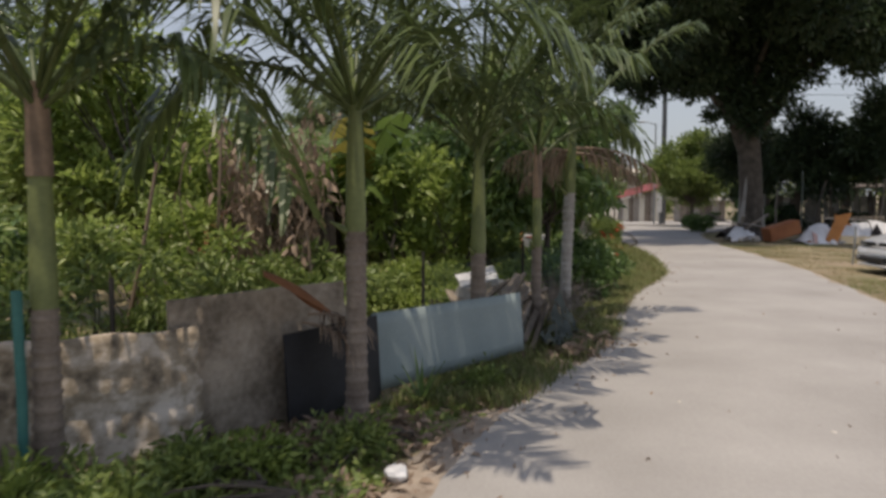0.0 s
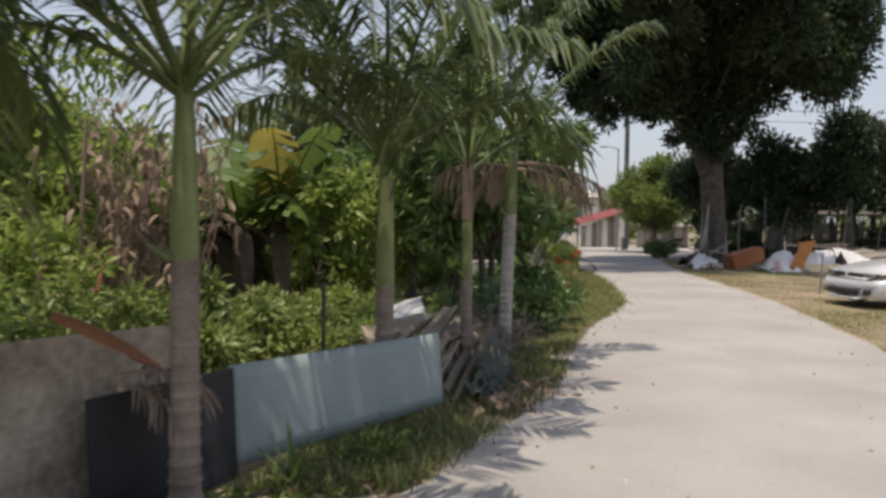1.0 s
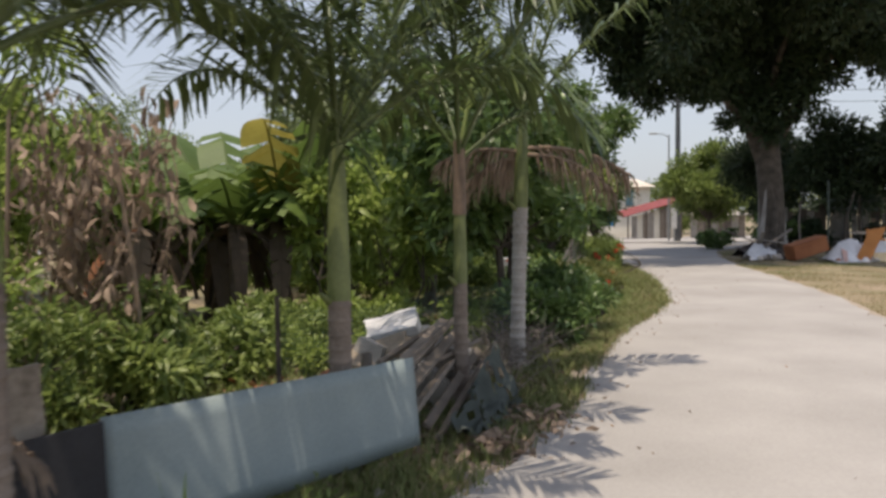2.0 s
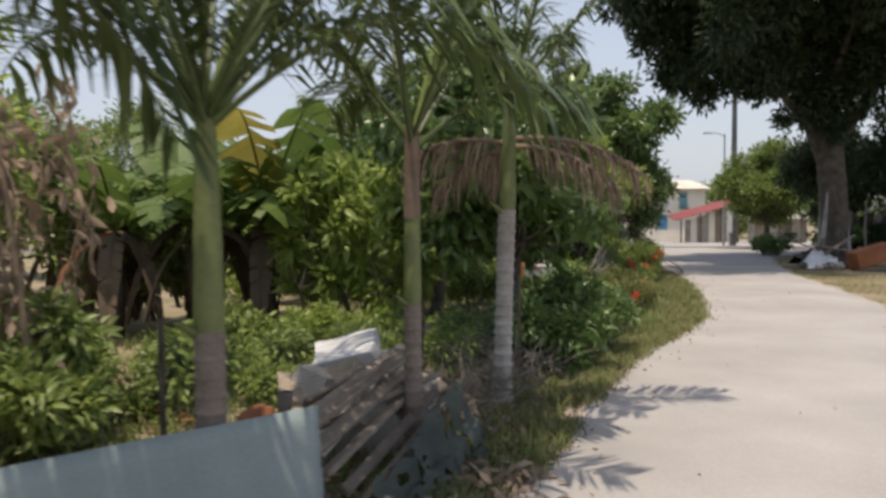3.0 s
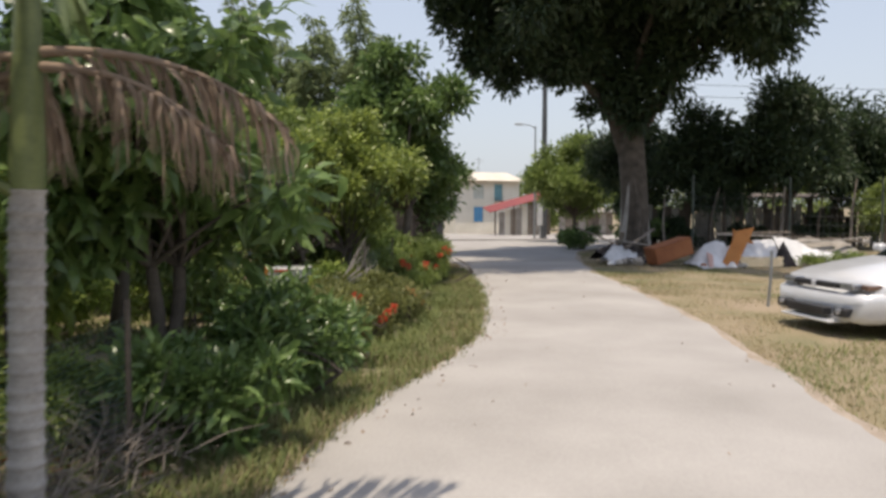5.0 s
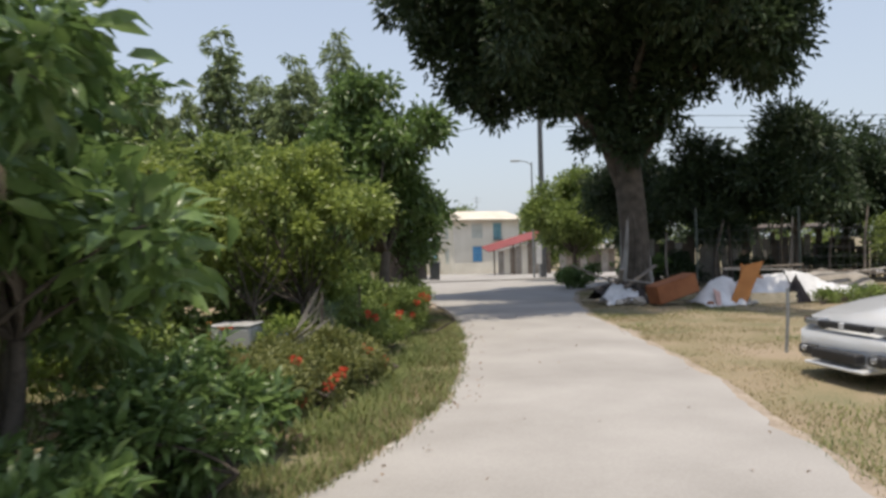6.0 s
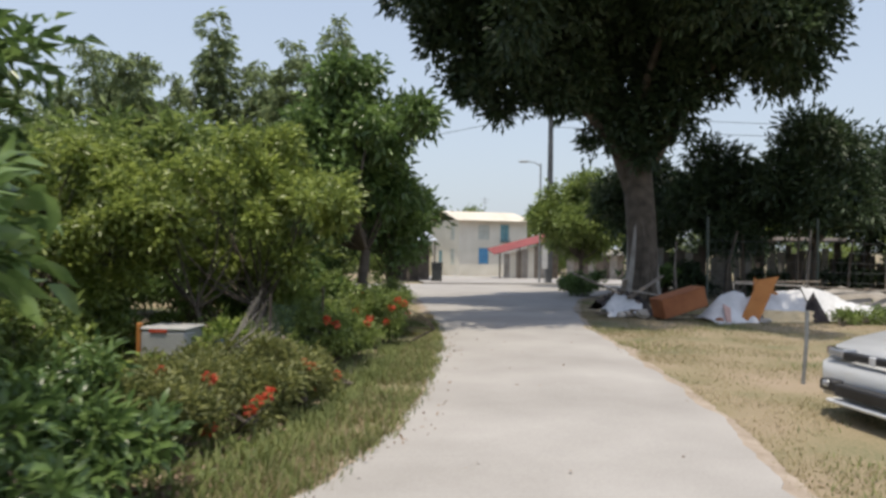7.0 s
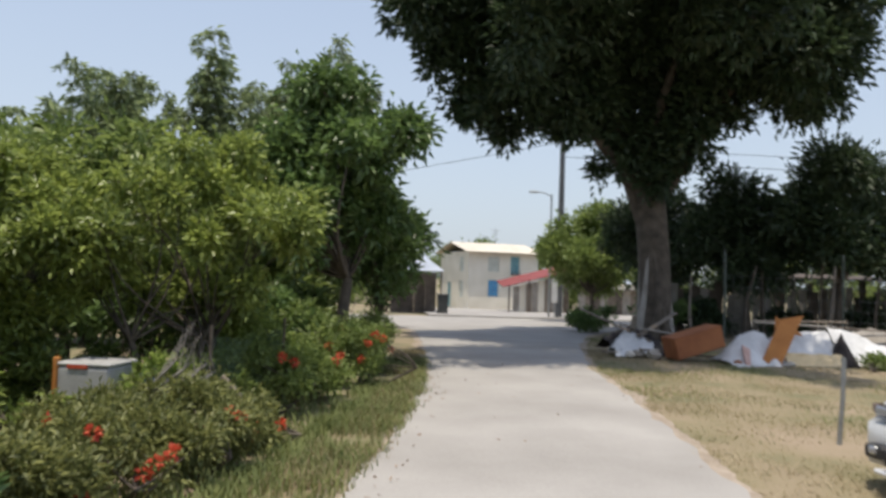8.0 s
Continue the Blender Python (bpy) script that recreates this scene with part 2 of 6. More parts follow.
def join_np(pieces):
    vs, fs, base = [], [], 0
    for v, f in pieces:
        vs.append(v)
        fs.append(np.asarray(f) + base)
        base += len(v)
    return np.concatenate(vs), np.concatenate(fs)


def unit(v):
    return v / (np.linalg.norm(v, axis=-1, keepdims=True) + 1e-9)


def leaves_np(centres, ways, length, width, droop=0.25, fold=0.25, rng=RNG, simple=False):
    """Leaves folded along the rib and drooping at the tip: oval, or plain pointed ones for far crowns."""
    n = len(centres)
    length = np.broadcast_to(length, (n,))[:, None] * rng.uniform(0.7, 1.25, (n, 1))
    width = length * width
    d = unit(ways)
    side = unit(np.cross(d, unit(rng.normal(0, 0.85, (n, 3)) + np.array([0, 0, 1.0]))))
    up = np.cross(side, d)
    tip = centres + d * length - up * length * droop
    left = centres + d * length * 0.42 + side * width * 0.5 + up * length * (0.06 + fold * 0.3)
    right = centres + d * length * 0.42 - side * width * 0.5 + up * length * (0.06 + fold * 0.3)
    if simple:
        v = np.stack([centres, left, tip, right], 1).reshape(-1, 3)
        b = np.arange(n)[:, None] * 4
        return v, np.concatenate([b + np.array([[0, 2, 1]]), b + np.array([[0, 3, 2]])])
    rows = [centres]
    for at, wide, rise in ((0.26, 0.42, 0.05), (0.62, 0.46, 0.03)):
        rib = centres + d * length * at + up * length * (rise - droop * at ** 3)
        lift = up * length * fold * 0.22
        rows += [rib + side * width * wide + lift, rib, rib - side * width * wide + lift]
    v = np.stack(rows + [tip], 1).reshape(-1, 3)
    b = np.arange(n)[:, None] * 8
    f = np.concatenate([b + np.array([q]) for q in ((0, 2, 1), (1, 2, 5), (1, 5, 4), (4, 5, 7), (0, 3, 2), (2, 3, 6), (2, 6, 5), (5, 6, 7))])
    return v, f


def crown_np(blobs, clumps, per, leaf, width=0.32, spread=0.22, inner=0.45, droop=0.25, low=-1.0, rng=RNG, simple=True):
    """Leaves in clumps over a set of ellipsoids (x, y, z, rx, ry, rz)."""
    blobs = np.asarray(blobs, float)
    subs = []
    for b in blobs:
        m = 8 + int(2.5 * b[3])
        d = unit(rng.normal(0, 1, (m, 3)))
        s = b[3:].mean() * rng.uniform(0.24, 0.46, (m, 1))
        subs.append(np.concatenate([b[:3] + d * 0.78 * b[3:] * rng.uniform(0.55, 1.15, (m, 1)), s, s, s * 0.75], 1))
    subs = np.concatenate(subs)
    pick = rng.choice(len(subs), clumps, p=subs[:, 3] ** 2 / (subs[:, 3] ** 2).sum())
    d = unit(rng.normal(0, 1, (clumps, 3)) + np.array([0, 0, 0.45]))
    r = np.where(rng.uniform(0, 1, (clumps, 1)) < inner * 0.5, rng.uniform(0.2, 0.8, (clumps, 1)), rng.uniform(0.82, 1.06, (clumps, 1)))
    centre = subs[pick, :3] + d * r * subs[pick, 3:]
    c = np.repeat(centre, per, 0)
    out = np.repeat(d, per, 0)
    off = rng.normal(0, 1, (len(c), 3)) * spread * 0.6
    ways = unit(off) * 0.8 + out * 0.6 + np.array([0, 0, -0.1]) + rng.normal(0, 0.3, (len(c), 3))
    return leaves_np(c + off, ways, leaf, width, droop, rng=rng, simple=simple)


def scattered(cx, cz, rx, ry, rz, n, r, flat, seed, low=-0.8):
    """Centres of small leaf masses over a large crown, centred on (cx, 0, cz)."""
    rng = np.random.default_rng(seed)
    d = unit(rng.normal(0, 1, (n, 3)))
    d[:, 2] = np.clip(d[:, 2], low, 1)
    k = rng.uniform(0.25, 1.0, (n, 1)) ** 0.45
    s = r * rng.uniform(0.7, 1.3, (n, 1))
    return np.concatenate([np.array([cx, 0, cz]) + d * k * np.array([rx, ry, rz]), s, s, s * flat], 1)


def limbs_np(base, targets, r0, rng, bend=0.25, sides=6):
    """Limbs from one point to each target, tapering."""
    out = []
    for t in targets:
        a, b = np.asarray(base, float), np.asarray(t, float)
        k = np.linspace(0, 1, 6)[:, None]
        mid = rng.normal(0, bend, 3) * np.linalg.norm(b - a) * 0.3
        pts = a + (b - a) * k + mid * (np.sin(np.pi * k))
        out.append(tube_np(pts, np.linspace(r0, r0 * 0.2, 6), sides))
    return out


def ground_z(y):
    """The land falls gently towards the houses."""
    return float(np.interp(y, (25.0, 65.0, 4000.0), (0.0, -0.74, -0.74)))


# ---- ground and road ----
LEFT = [(-6.5, -12), (-3.0, -4), (-1.3, 0.5), (-0.15, 3.7), (0.1, 4.6), (0.49, 5.45), (1.17, 6.8), (1.85, 8.15), (2.35, 9.9), (2.75, 11.2), (3.3, 12.5), (4.05, 13.9), (4.6, 15.5), (5.1, 17.9), (5.5, 20.5), (5.7, 23.5), (5.95, 28.7), (6.1, 34), (5.2, 38.5), (2.0, 41.0)]
RIGHT = [(-1.5, -12), (1.5, -4), (3.3, 0.5), (4.4, 3.7), (4.65, 4.6), (4.9, 5.45), (5.3, 6.8), (5.65, 8.15), (6.15, 9.9), (6.55, 11.2), (6.85, 12.5), (7.15, 13.9), (7.55, 15.5), (7.95, 17.9), (8.35, 20.5), (8.65, 23.5), (9.9, 28.7), (11.6, 34), (14.2, 38.5), (18.0, 41.0)]


def edge_x(line, y):
    return float(np.interp(y, [p[1] for p in line], [p[0] for p in line]))


gx = np.unique(np.concatenate([np.linspace(-20, 35, 56), [-2500, -700, -200, -60, 80, 240, 900, 2500]]))
gy = np.unique(np.concatenate([np.linspace(-15, 75, 91), [-2500, -600, -100, 100, 160, 400, 1200, 3500]]))
gv = np.array([(x, y, ground_z(y) - 0.035 + (0.012 * noise.noise(Vector((x * 0.8, y * 0.8, 0))) if -20 < x < 35 and -15 < y < 75 else 0)) for y in gy for x in gx])
nx = len(gx)
gf = np.array([(j * nx + i, j * nx + i + 1, (j + 1) * nx + i + 1, (j + 1) * nx + i) for j in range(len(gy) - 1) for i in range(nx - 1)])
tagged(part("ground", mesh_np("ground", gv, gf), GROUND, smooth=True), "dry earth and patchy grass beside the lane", "ground", kind="structure")

road = thing("road", pose(0, 0, 0), "pale worn concrete village lane in bright sun", "road", kind="structure")
JOINTS = (-12.0, 14.5, 40.6)
for s, (y0, y1) in enumerate(zip(JOINTS, JOINTS[1:])):
    ys = np.linspace(y0 + 0.0007, y1 - 0.0007, int((y1 - y0) / 0.12))
    cols = 7
    top = []
    for i, y in enumerate(ys):
        for c in range(cols):
            a, b = edge_x(LEFT, y), edge_x(RIGHT, y)
            if c == 0:
                a += 0.12 * noise.noise(Vector((y * 1.7, 3.3, 0))) + 0.06 * noise.noise(Vector((y * 6.1, 1.3, 0)))
            if c == cols - 1:
                b += 0.12 * noise.noise(Vector((y * 1.5, 8.3, 0))) + 0.06 * noise.noise(Vector((y * 5.7, 4.3, 0)))
            k = c / (cols - 1)
            x = a + (b - a) * k
            yy = y - 0.22 * (k - 0.3) * math.exp(-abs(y - 14.5) / 4)
            top.append((x, yy, ground_z(y) + 0.010 * math.sin(math.pi * k)))
    top = np.array(top)
    n = len(ys)
    f = [(i * cols + c, i * cols + c + 1, (i + 1) * cols + c + 1, (i + 1) * cols + c) for i in range(n - 1) for c in range(cols - 1)]
    rim = [i * cols for i in range(n)] + [(n - 1) * cols + c for c in range(1, cols)] + [i * cols + cols - 1 for i in range(n - 2, -1, -1)] + [c for c in range(cols - 2, 0, -1)]
    low = top[rim] - np.array([0, 0, 0.12])
    base, m = len(top), len(rim)
    f += [(base + i, base + (i + 1) % m, base + m + (i + 1) % m, base + m + i) for i in range(m)]
    part("slab", mesh_np("slab", np.concatenate([top, top[rim], low]), f), CONCRETE, road)

for line, sign in ((LEFT, -1), (RIGHT, 1)):
    v, f = [], []
    for i, y in enumerate(np.arange(-10, 38, 0.12)):
        e = edge_x(line, y)
        w = (0.32 if sign < 0 and y < 13 else 0.2) + 0.22 * max(-0.5, noise.noise(Vector((y * 0.9, sign * 4, 0)))) + 0.10 * noise.noise(Vector((y * 4.5, sign * 9, 0)))
        v += [(e - sign * 0.12, y, ground_z(y) - 0.008), (e + sign * w * 0.6, y, ground_z(y) - 0.014), (e + sign * max(w, 0.05), y, ground_z(y) - 0.05)]
        if i:
            a = 3 * i
            f += [(a - 3, a - 2, a + 1, a), (a - 2, a - 1, a + 2, a + 1)]
    tagged(part("sandy_verge", mesh_np("sandy_verge", np.array(v), np.array(f)), SAND, smooth=True), "strip of pale sandy grit along the lane edge", "verge", kind="structure")
xs = np.linspace(-40, 60, 41)
bm = bmesh.new()
for x0, x1 in zip(xs, xs[1:]):
    for y0, y1 in ((40.62, 44.5), (44.5, 48.4)):
        bm.faces.new([bm.verts.new((x, y, ground_z(y) + 0.004)) for x, y in ((x0, y0), (x1, y0), (x1, y1), (x0, y1))])
bmesh.ops.remove_doubles(bm, verts=bm.verts, dist=0.001)
tagged(part("cross_street", bm, CONCRETE), "grey concrete cross street at the end of the lane", "road", kind="structure")
bm = bmesh.new()
for x0, x1, y0, y1 in ((7.5, 26, 48.5, 66.0),):
    bm.faces.new([bm.verts.new((x, y, ground_z(y) + 0.07)) for x, y in ((x0, y0), (x1, y0), (x1, y1), (x0, y1))])
    bm.faces.new([bm.verts.new(p) for p in ((x0, y0, ground_z(y0) - 0.1), (x1, y0, ground_z(y0) - 0.1), (x1, y0, ground_z(y0) + 0.07), (x0, y0, ground_z(y0) + 0.07))])
tagged(part("pavement", bm, CONCRETE), "pale concrete apron in front of the house", "pavement", kind="structure")

# ---- palms ----
def frond_np(length, rise, sag, leaflets, leaf, rng, hang=0.45, thick=0.02, tatter=0.0, half=0.0125):
    """A feather leaf along +x from the origin: the rib, and leaflets on both sides."""
    k = np.linspace(0, 1, 12)
    x = length * (k - 0.12 * k ** 3)
    z = rise * length * k - sag * length * k ** 2.4
    y = 0.06 * length * np.sin(k * 2.5) * rng.uniform(-1, 1)
    rib = np.stack([x, np.broadcast_to(y, x.shape), z], 1)
    pieces = [tube_np(rib, np.linspace(thick, 0.004, 12), 5)]
    t = np.linspace(0.16, 0.99, leaflets)
    for side in (1, -1):
        keep = rng.uniform(0, 1, leaflets) > tatter
        tt = t[keep] + rng.normal(0, 0.006, keep.sum())
        base = np.stack([np.interp(tt, k, rib[:, i]) for i in range(3)], 1)
        ahead = unit(np.stack([np.interp(tt, k, np.gradient(rib[:, i])) for i in range(3)], 1))
        across = np.array([0, side, 0.0]) + rng.normal(0, 0.12, (len(tt), 3))
        ll = leaf * (0.45 + 0.65 * np.sin(np.pi * np.clip(tt * 0.92, 0, 1)))[:, None] * rng.uniform(0.85, 1.1, (len(tt), 1))
        lift = rng.uniform(-0.15, 0.45, (len(tt), 1))
        way = unit(across * 0.9 + ahead * 0.65 + np.array([0, 0, 1.0]) * lift * 0.6)
        w = half
        flat = unit(np.cross(way, np.array([0, 0, 1.0])))
        p1 = base + way * ll * 0.5
        p2 = base + way * ll * 0.95 + np.array([0, 0, -1.0]) * ll * hang * rng.uniform(0.5, 1.4, (len(tt), 1))
        n = len(tt)
        v = np.stack([base - flat * w * 0.4, base + flat * w * 0.4, p1 - flat * w, p1 + flat * w, p2 - flat * w * 0.15, p2 + flat * w * 0.15], 1).reshape(-1, 3)
        b = np.arange(n)[:, None] * 6
        f = np.concatenate([b + np.array([[0, 1, 3, 2]]), b + np.array([[2, 3, 5, 4]])])
        pieces.append((v, f))
    return join_np(pieces)


def palm(x, y, ring, top, r, seed, fronds=11, length=1.7, lean=(0, 0), bark=None, label="", spin=0.0, limp=1.0, sheath=0.0):
    rng = np.random.default_rng(seed)
    tree = thing("palm_tree", pose(x, y, ground_z(y) - 0.03), label, "palm tree", "palms along the lane")
    zs = np.arange(0, ring + 0.011, 0.011)
    rad = r * (1 + 0.55 * np.exp(-zs / 0.16)) * (1 + 0.11 * (np.sin(zs * 2 * np.pi / 0.085 + np.sin(zs * 9)) > 0.75))
    pts = np.stack([lean[0] * zs / top, lean[1] * zs / top, zs], 1)
    part("trunk", mesh_np("trunk", *tube_np(pts, rad, 14)), bark or PALM_BARK, tree, smooth=False)
    zs = np.linspace(ring - 0.02, top, 9)
    pts = np.stack([lean[0] * zs / top, lean[1] * zs / top, zs], 1)
    part("crownshaft", mesh_np("crownshaft", *tube_np(pts, r * np.interp(np.linspace(0, 1, 9), (0, 0.1, 0.6, 1), (0.98, 1.04, 0.86, 0.60)), 14)), SHAFT, tree, "smooth green crownshaft", smooth=True)
    v, f = tube_np(np.stack([np.linspace(0, 0.12, 5), 0 * np.ones(5), np.linspace(0, 0.07, 5)], 1), np.linspace(0.03, 0.008, 5), 6)
    part("leaf_scar", mesh_np("leaf_scar", v, f), SHAFT, tree, at=pose(lean[0] * ring / top - r * 0.7, lean[1] * ring / top - r * 0.5, ring, 0, 0, rng.uniform(150, 260)))
    if sheath:
        zs = np.linspace(top - sheath, top + 0.04, 6)
        pts = np.stack([lean[0] * zs / top, lean[1] * zs / top, zs], 1)
        part("old_sheath", mesh_np("old_sheath", *tube_np(pts, r * np.linspace(1.0, 0.82, 6), 12)), SHEATH, tree, "dry red-brown leaf sheath", smooth=True)
    for i in range(fronds):
        young = i / fronds
        v, f = frond_np(length * rng.uniform(0.8, 1.15), 0.70 + (1 - limp) * 0.8 + 1.25 * young, (0.80 + 0.14 * (1 - young) + rng.uniform(-0.15, 0.12)) * limp, 46, 0.42, rng, hang=0.42, tatter=0.10, half=0.017)
        part("frond", mesh_np("frond", v, f), FROND, tree, at=pose(lean[0], lean[1], top - 0.12 + 0.1 * young, rng.uniform(-14, 14), 0, spin + i * 137.5 + rng.uniform(-18, 18)))
    v, f = frond_np(length * 0.7, 2.2, 0.1, 30, 0.16, rng, hang=-0.1, tatter=0.0, half=0.014)
    part("spear_leaf", mesh_np("spear_leaf", v, f), LEAF_BUSH, tree, "young upright yellow-green leaf", at=pose(lean[0], lean[1], top - 0.05, 0, 0, spin + 60))
    return tree


palm(-2.12, 3.98, 1.0, 2.15, 0.07, 11, 16, 1.75, sheath=0.45, label="tall palm with a ringed grey trunk beside the broken slab")
palm(-0.58, 5.02, 1.36, 2.25, 0.068, 12, 19, 1.7, label="palm with a green crownshaft beside a dark board", spin=40)
palm(0.33, 7.0, 1.06, 2.1, 0.07, 13, 20, 1.55, label="palm with a green crownshaft behind the leaning metal sheet", spin=10, limp=0.8)
palm(1.06, 8.5, 1.02, 2.12, 0.055, 14, 9, 1.4, bark=PALM_BARK, label="slim palm with a red-brown dry sheath beside the stacked timber", limp=0.75, sheath=0.55)
P4 = palm(1.6, 9.85, 1.62, 2.62, 0.07, 15, 10, 1.5, lean=(0.08, 0), bark=PALM_PALE, label="palm with pale ringed trunk and dead fronds hanging", spin=70, limp=0.62)


def dead_frond_np(length, rise, sag, strands, fall, rng):
    """A withered feather leaf along +x: an arched rib with limp, clinging strands below it."""
    k = np.linspace(0, 1, 14)
    rib = np.stack([length * (k - 0.1 * k ** 3), 0.05 * np.sin(k * 3), length * (rise * k - sag * k ** 2.1)], 1)
    pieces = [tube_np(rib, np.linspace(0.026, 0.005, 14), 6)]
    q = np.linspace(0, 1, 6)
    for i in range(strands):
        t = 0.10 + 0.88 * i / strands + rng.normal(0, 0.01)
        base = np.array([np.interp(t, k, rib[:, j]) for j in range(3)])
        ln = fall * rng.uniform(0.45, 1.15) * (0.55 + 0.6 * math.sin(math.pi * min(1, t)))
        out, fore = rng.uniform(-0.30, 0.30), rng.uniform(0.15, 0.75)
        pts = base + np.stack([ln * fore * (q - 0.45 * q ** 2), ln * out * q ** 0.7, ln * (0.10 * q - 0.95 * q ** 1.6)], 1)
        pts += rng.normal(0, 0.006, pts.shape)
        w = 0.011 * np.interp(q, (0, 0.3, 1), (0.5, 1, 0.15))[:, None] * np.array([[math.cos(i), math.sin(i), 0.2]])
        v = np.concatenate([pts - w, pts + w])
        pieces.append((v, np.array([(j, j + 1, 7 + j, 6 + j) for j in range(5)])))
    return join_np(pieces)


for i, (a, ln, rs, sg, fall, z) in enumerate(((-6, 1.15, 0.10, 0.36, 0.50, 2.20), (-14, 0.95, 0.02, 0.42, 0.40, 2.14), (176, 0.95, 0.22, 0.34, 0.42, 2.16), (160, 0.72, 0.05, 0.55, 0.38, 2.10), (100, 0.8, 0.10, 0.5, 0.4, 2.18))):
    rng = np.random.default_rng(70 + i)
    v, f = dead_frond_np(ln, rs, sg, 90, fall, rng)
    part("dead_frond", mesh_np("dead_frond", v, f), LEAF_DEAD, P4, "dry brown frond hanging limp", at=pose(0.08, 0, z, 0, 0, a))


# ---- broadleaf trees and shrubs ----
def tree(name, x, y, blobs, trunk_h, trunk_r, mat, clumps, per, leaf, label, category="tree", seed=1, bark=None, group="", width=0.34, spread=0.2, inner=0.45, droop=0.25, low=-1.0, stems=1, simple=True):
    rng = np.random.default_rng(seed)
    root = thing(name, pose(x, y, ground_z(y) - 0.03), label, category, group)
    blobs = np.asarray(blobs, float)
    pieces = []
    for s in range(stems):
        foot = rng.normal(0, 0.12, 2) * (stems > 1)
        k = np.linspace(0, 1, 7)
        fork = np.array([*(foot * 2.5), trunk_h])
        pts = np.array([foot[0], foot[1], 0]) + (fork - np.array([foot[0], foot[1], 0])) * k[:, None] + np.array([0.06, 0.04, 0]) * np.sin(k * 5 + seed + s)[:, None] * trunk_h * 0.4
        pieces.append(tube_np(pts, trunk_r * (1 + 0.5 * np.exp(-k * 8)) * (1 - 0.35 * k), 9))
        mine = blobs[s::stems] if stems > 1 else blobs
        pieces += limbs_np(pts[-1], mine[:, :3], trunk_r * (0.55 if len(mine) < 8 else 0.32), rng, sides=5)
        for b in mine:
            pieces += limbs_np(b[:3], b[:3] + unit(rng.normal(0, 1, (3, 3))) * b[3:] * 0.85, trunk_r * 0.15, rng, sides=3)
    part("trunk", mesh_np("trunk", *join_np(pieces)), bark or BARK_DARK, root, smooth=True)
    part("crown", mesh_np("crown", *crown_np(blobs, clumps, per, leaf, width, spread, inner, droop, low, rng, simple)), mat, root)
    return root


# the great dark tree over the lane
rng = np.random.default_rng(3)
TX, TY = 13.1, 32.0
big = thing("banyan_tree", pose(TX, TY, ground_z(TY) - 0.03), "huge dark spreading tree with grey aerial roots beside the lane", "tree")
k = np.linspace(0, 1, 12)
core = np.stack([-0.45 * k ** 2, 0 * k, 5.4 * k], 1)
part("trunk", mesh_np("trunk", *tube_np(core, 0.47 * (1 + 0.15 * np.exp(-k * 9)) * (1 - 0.05 * k), 16)), BARK_DARK, big, "dark trunk hung with roots", smooth=True)
for a in np.linspace(0, 2 * np.pi, 12, endpoint=False):
    rr = rng.uniform(0.38, 0.50)
    foot, top = rng.uniform(0.0, 0.22), rng.uniform(2.2, 4.6)
    pts = np.array([((foot * (1 - kk) ** 5 + rr * (1 - 0.25 * kk)) * math.cos(a + 0.35 * math.sin(kk * 4 + a * 3)) - 0.45 * (top * kk / 5.4) ** 2, (foot * (1 - kk) ** 5 + rr * (1 - 0.25 * kk)) * math.sin(a + 0.35 * math.sin(kk * 4 + a * 3)), top * kk - 0.05) for kk in np.linspace(0, 1, 12)])
    wide = rng.uniform(0.05, 0.13)
    part("aerial_root", mesh_np("aerial_root", *tube_np(pts, np.interp(np.linspace(0, 1, 12), (0, 0.4, 1), (1.3, 1.0, 0.25)) * wide, 7)), BARK_PALE if rng.uniform() < 0.35 else BARK_DARK, big, "pale grey aerial root", smooth=True)
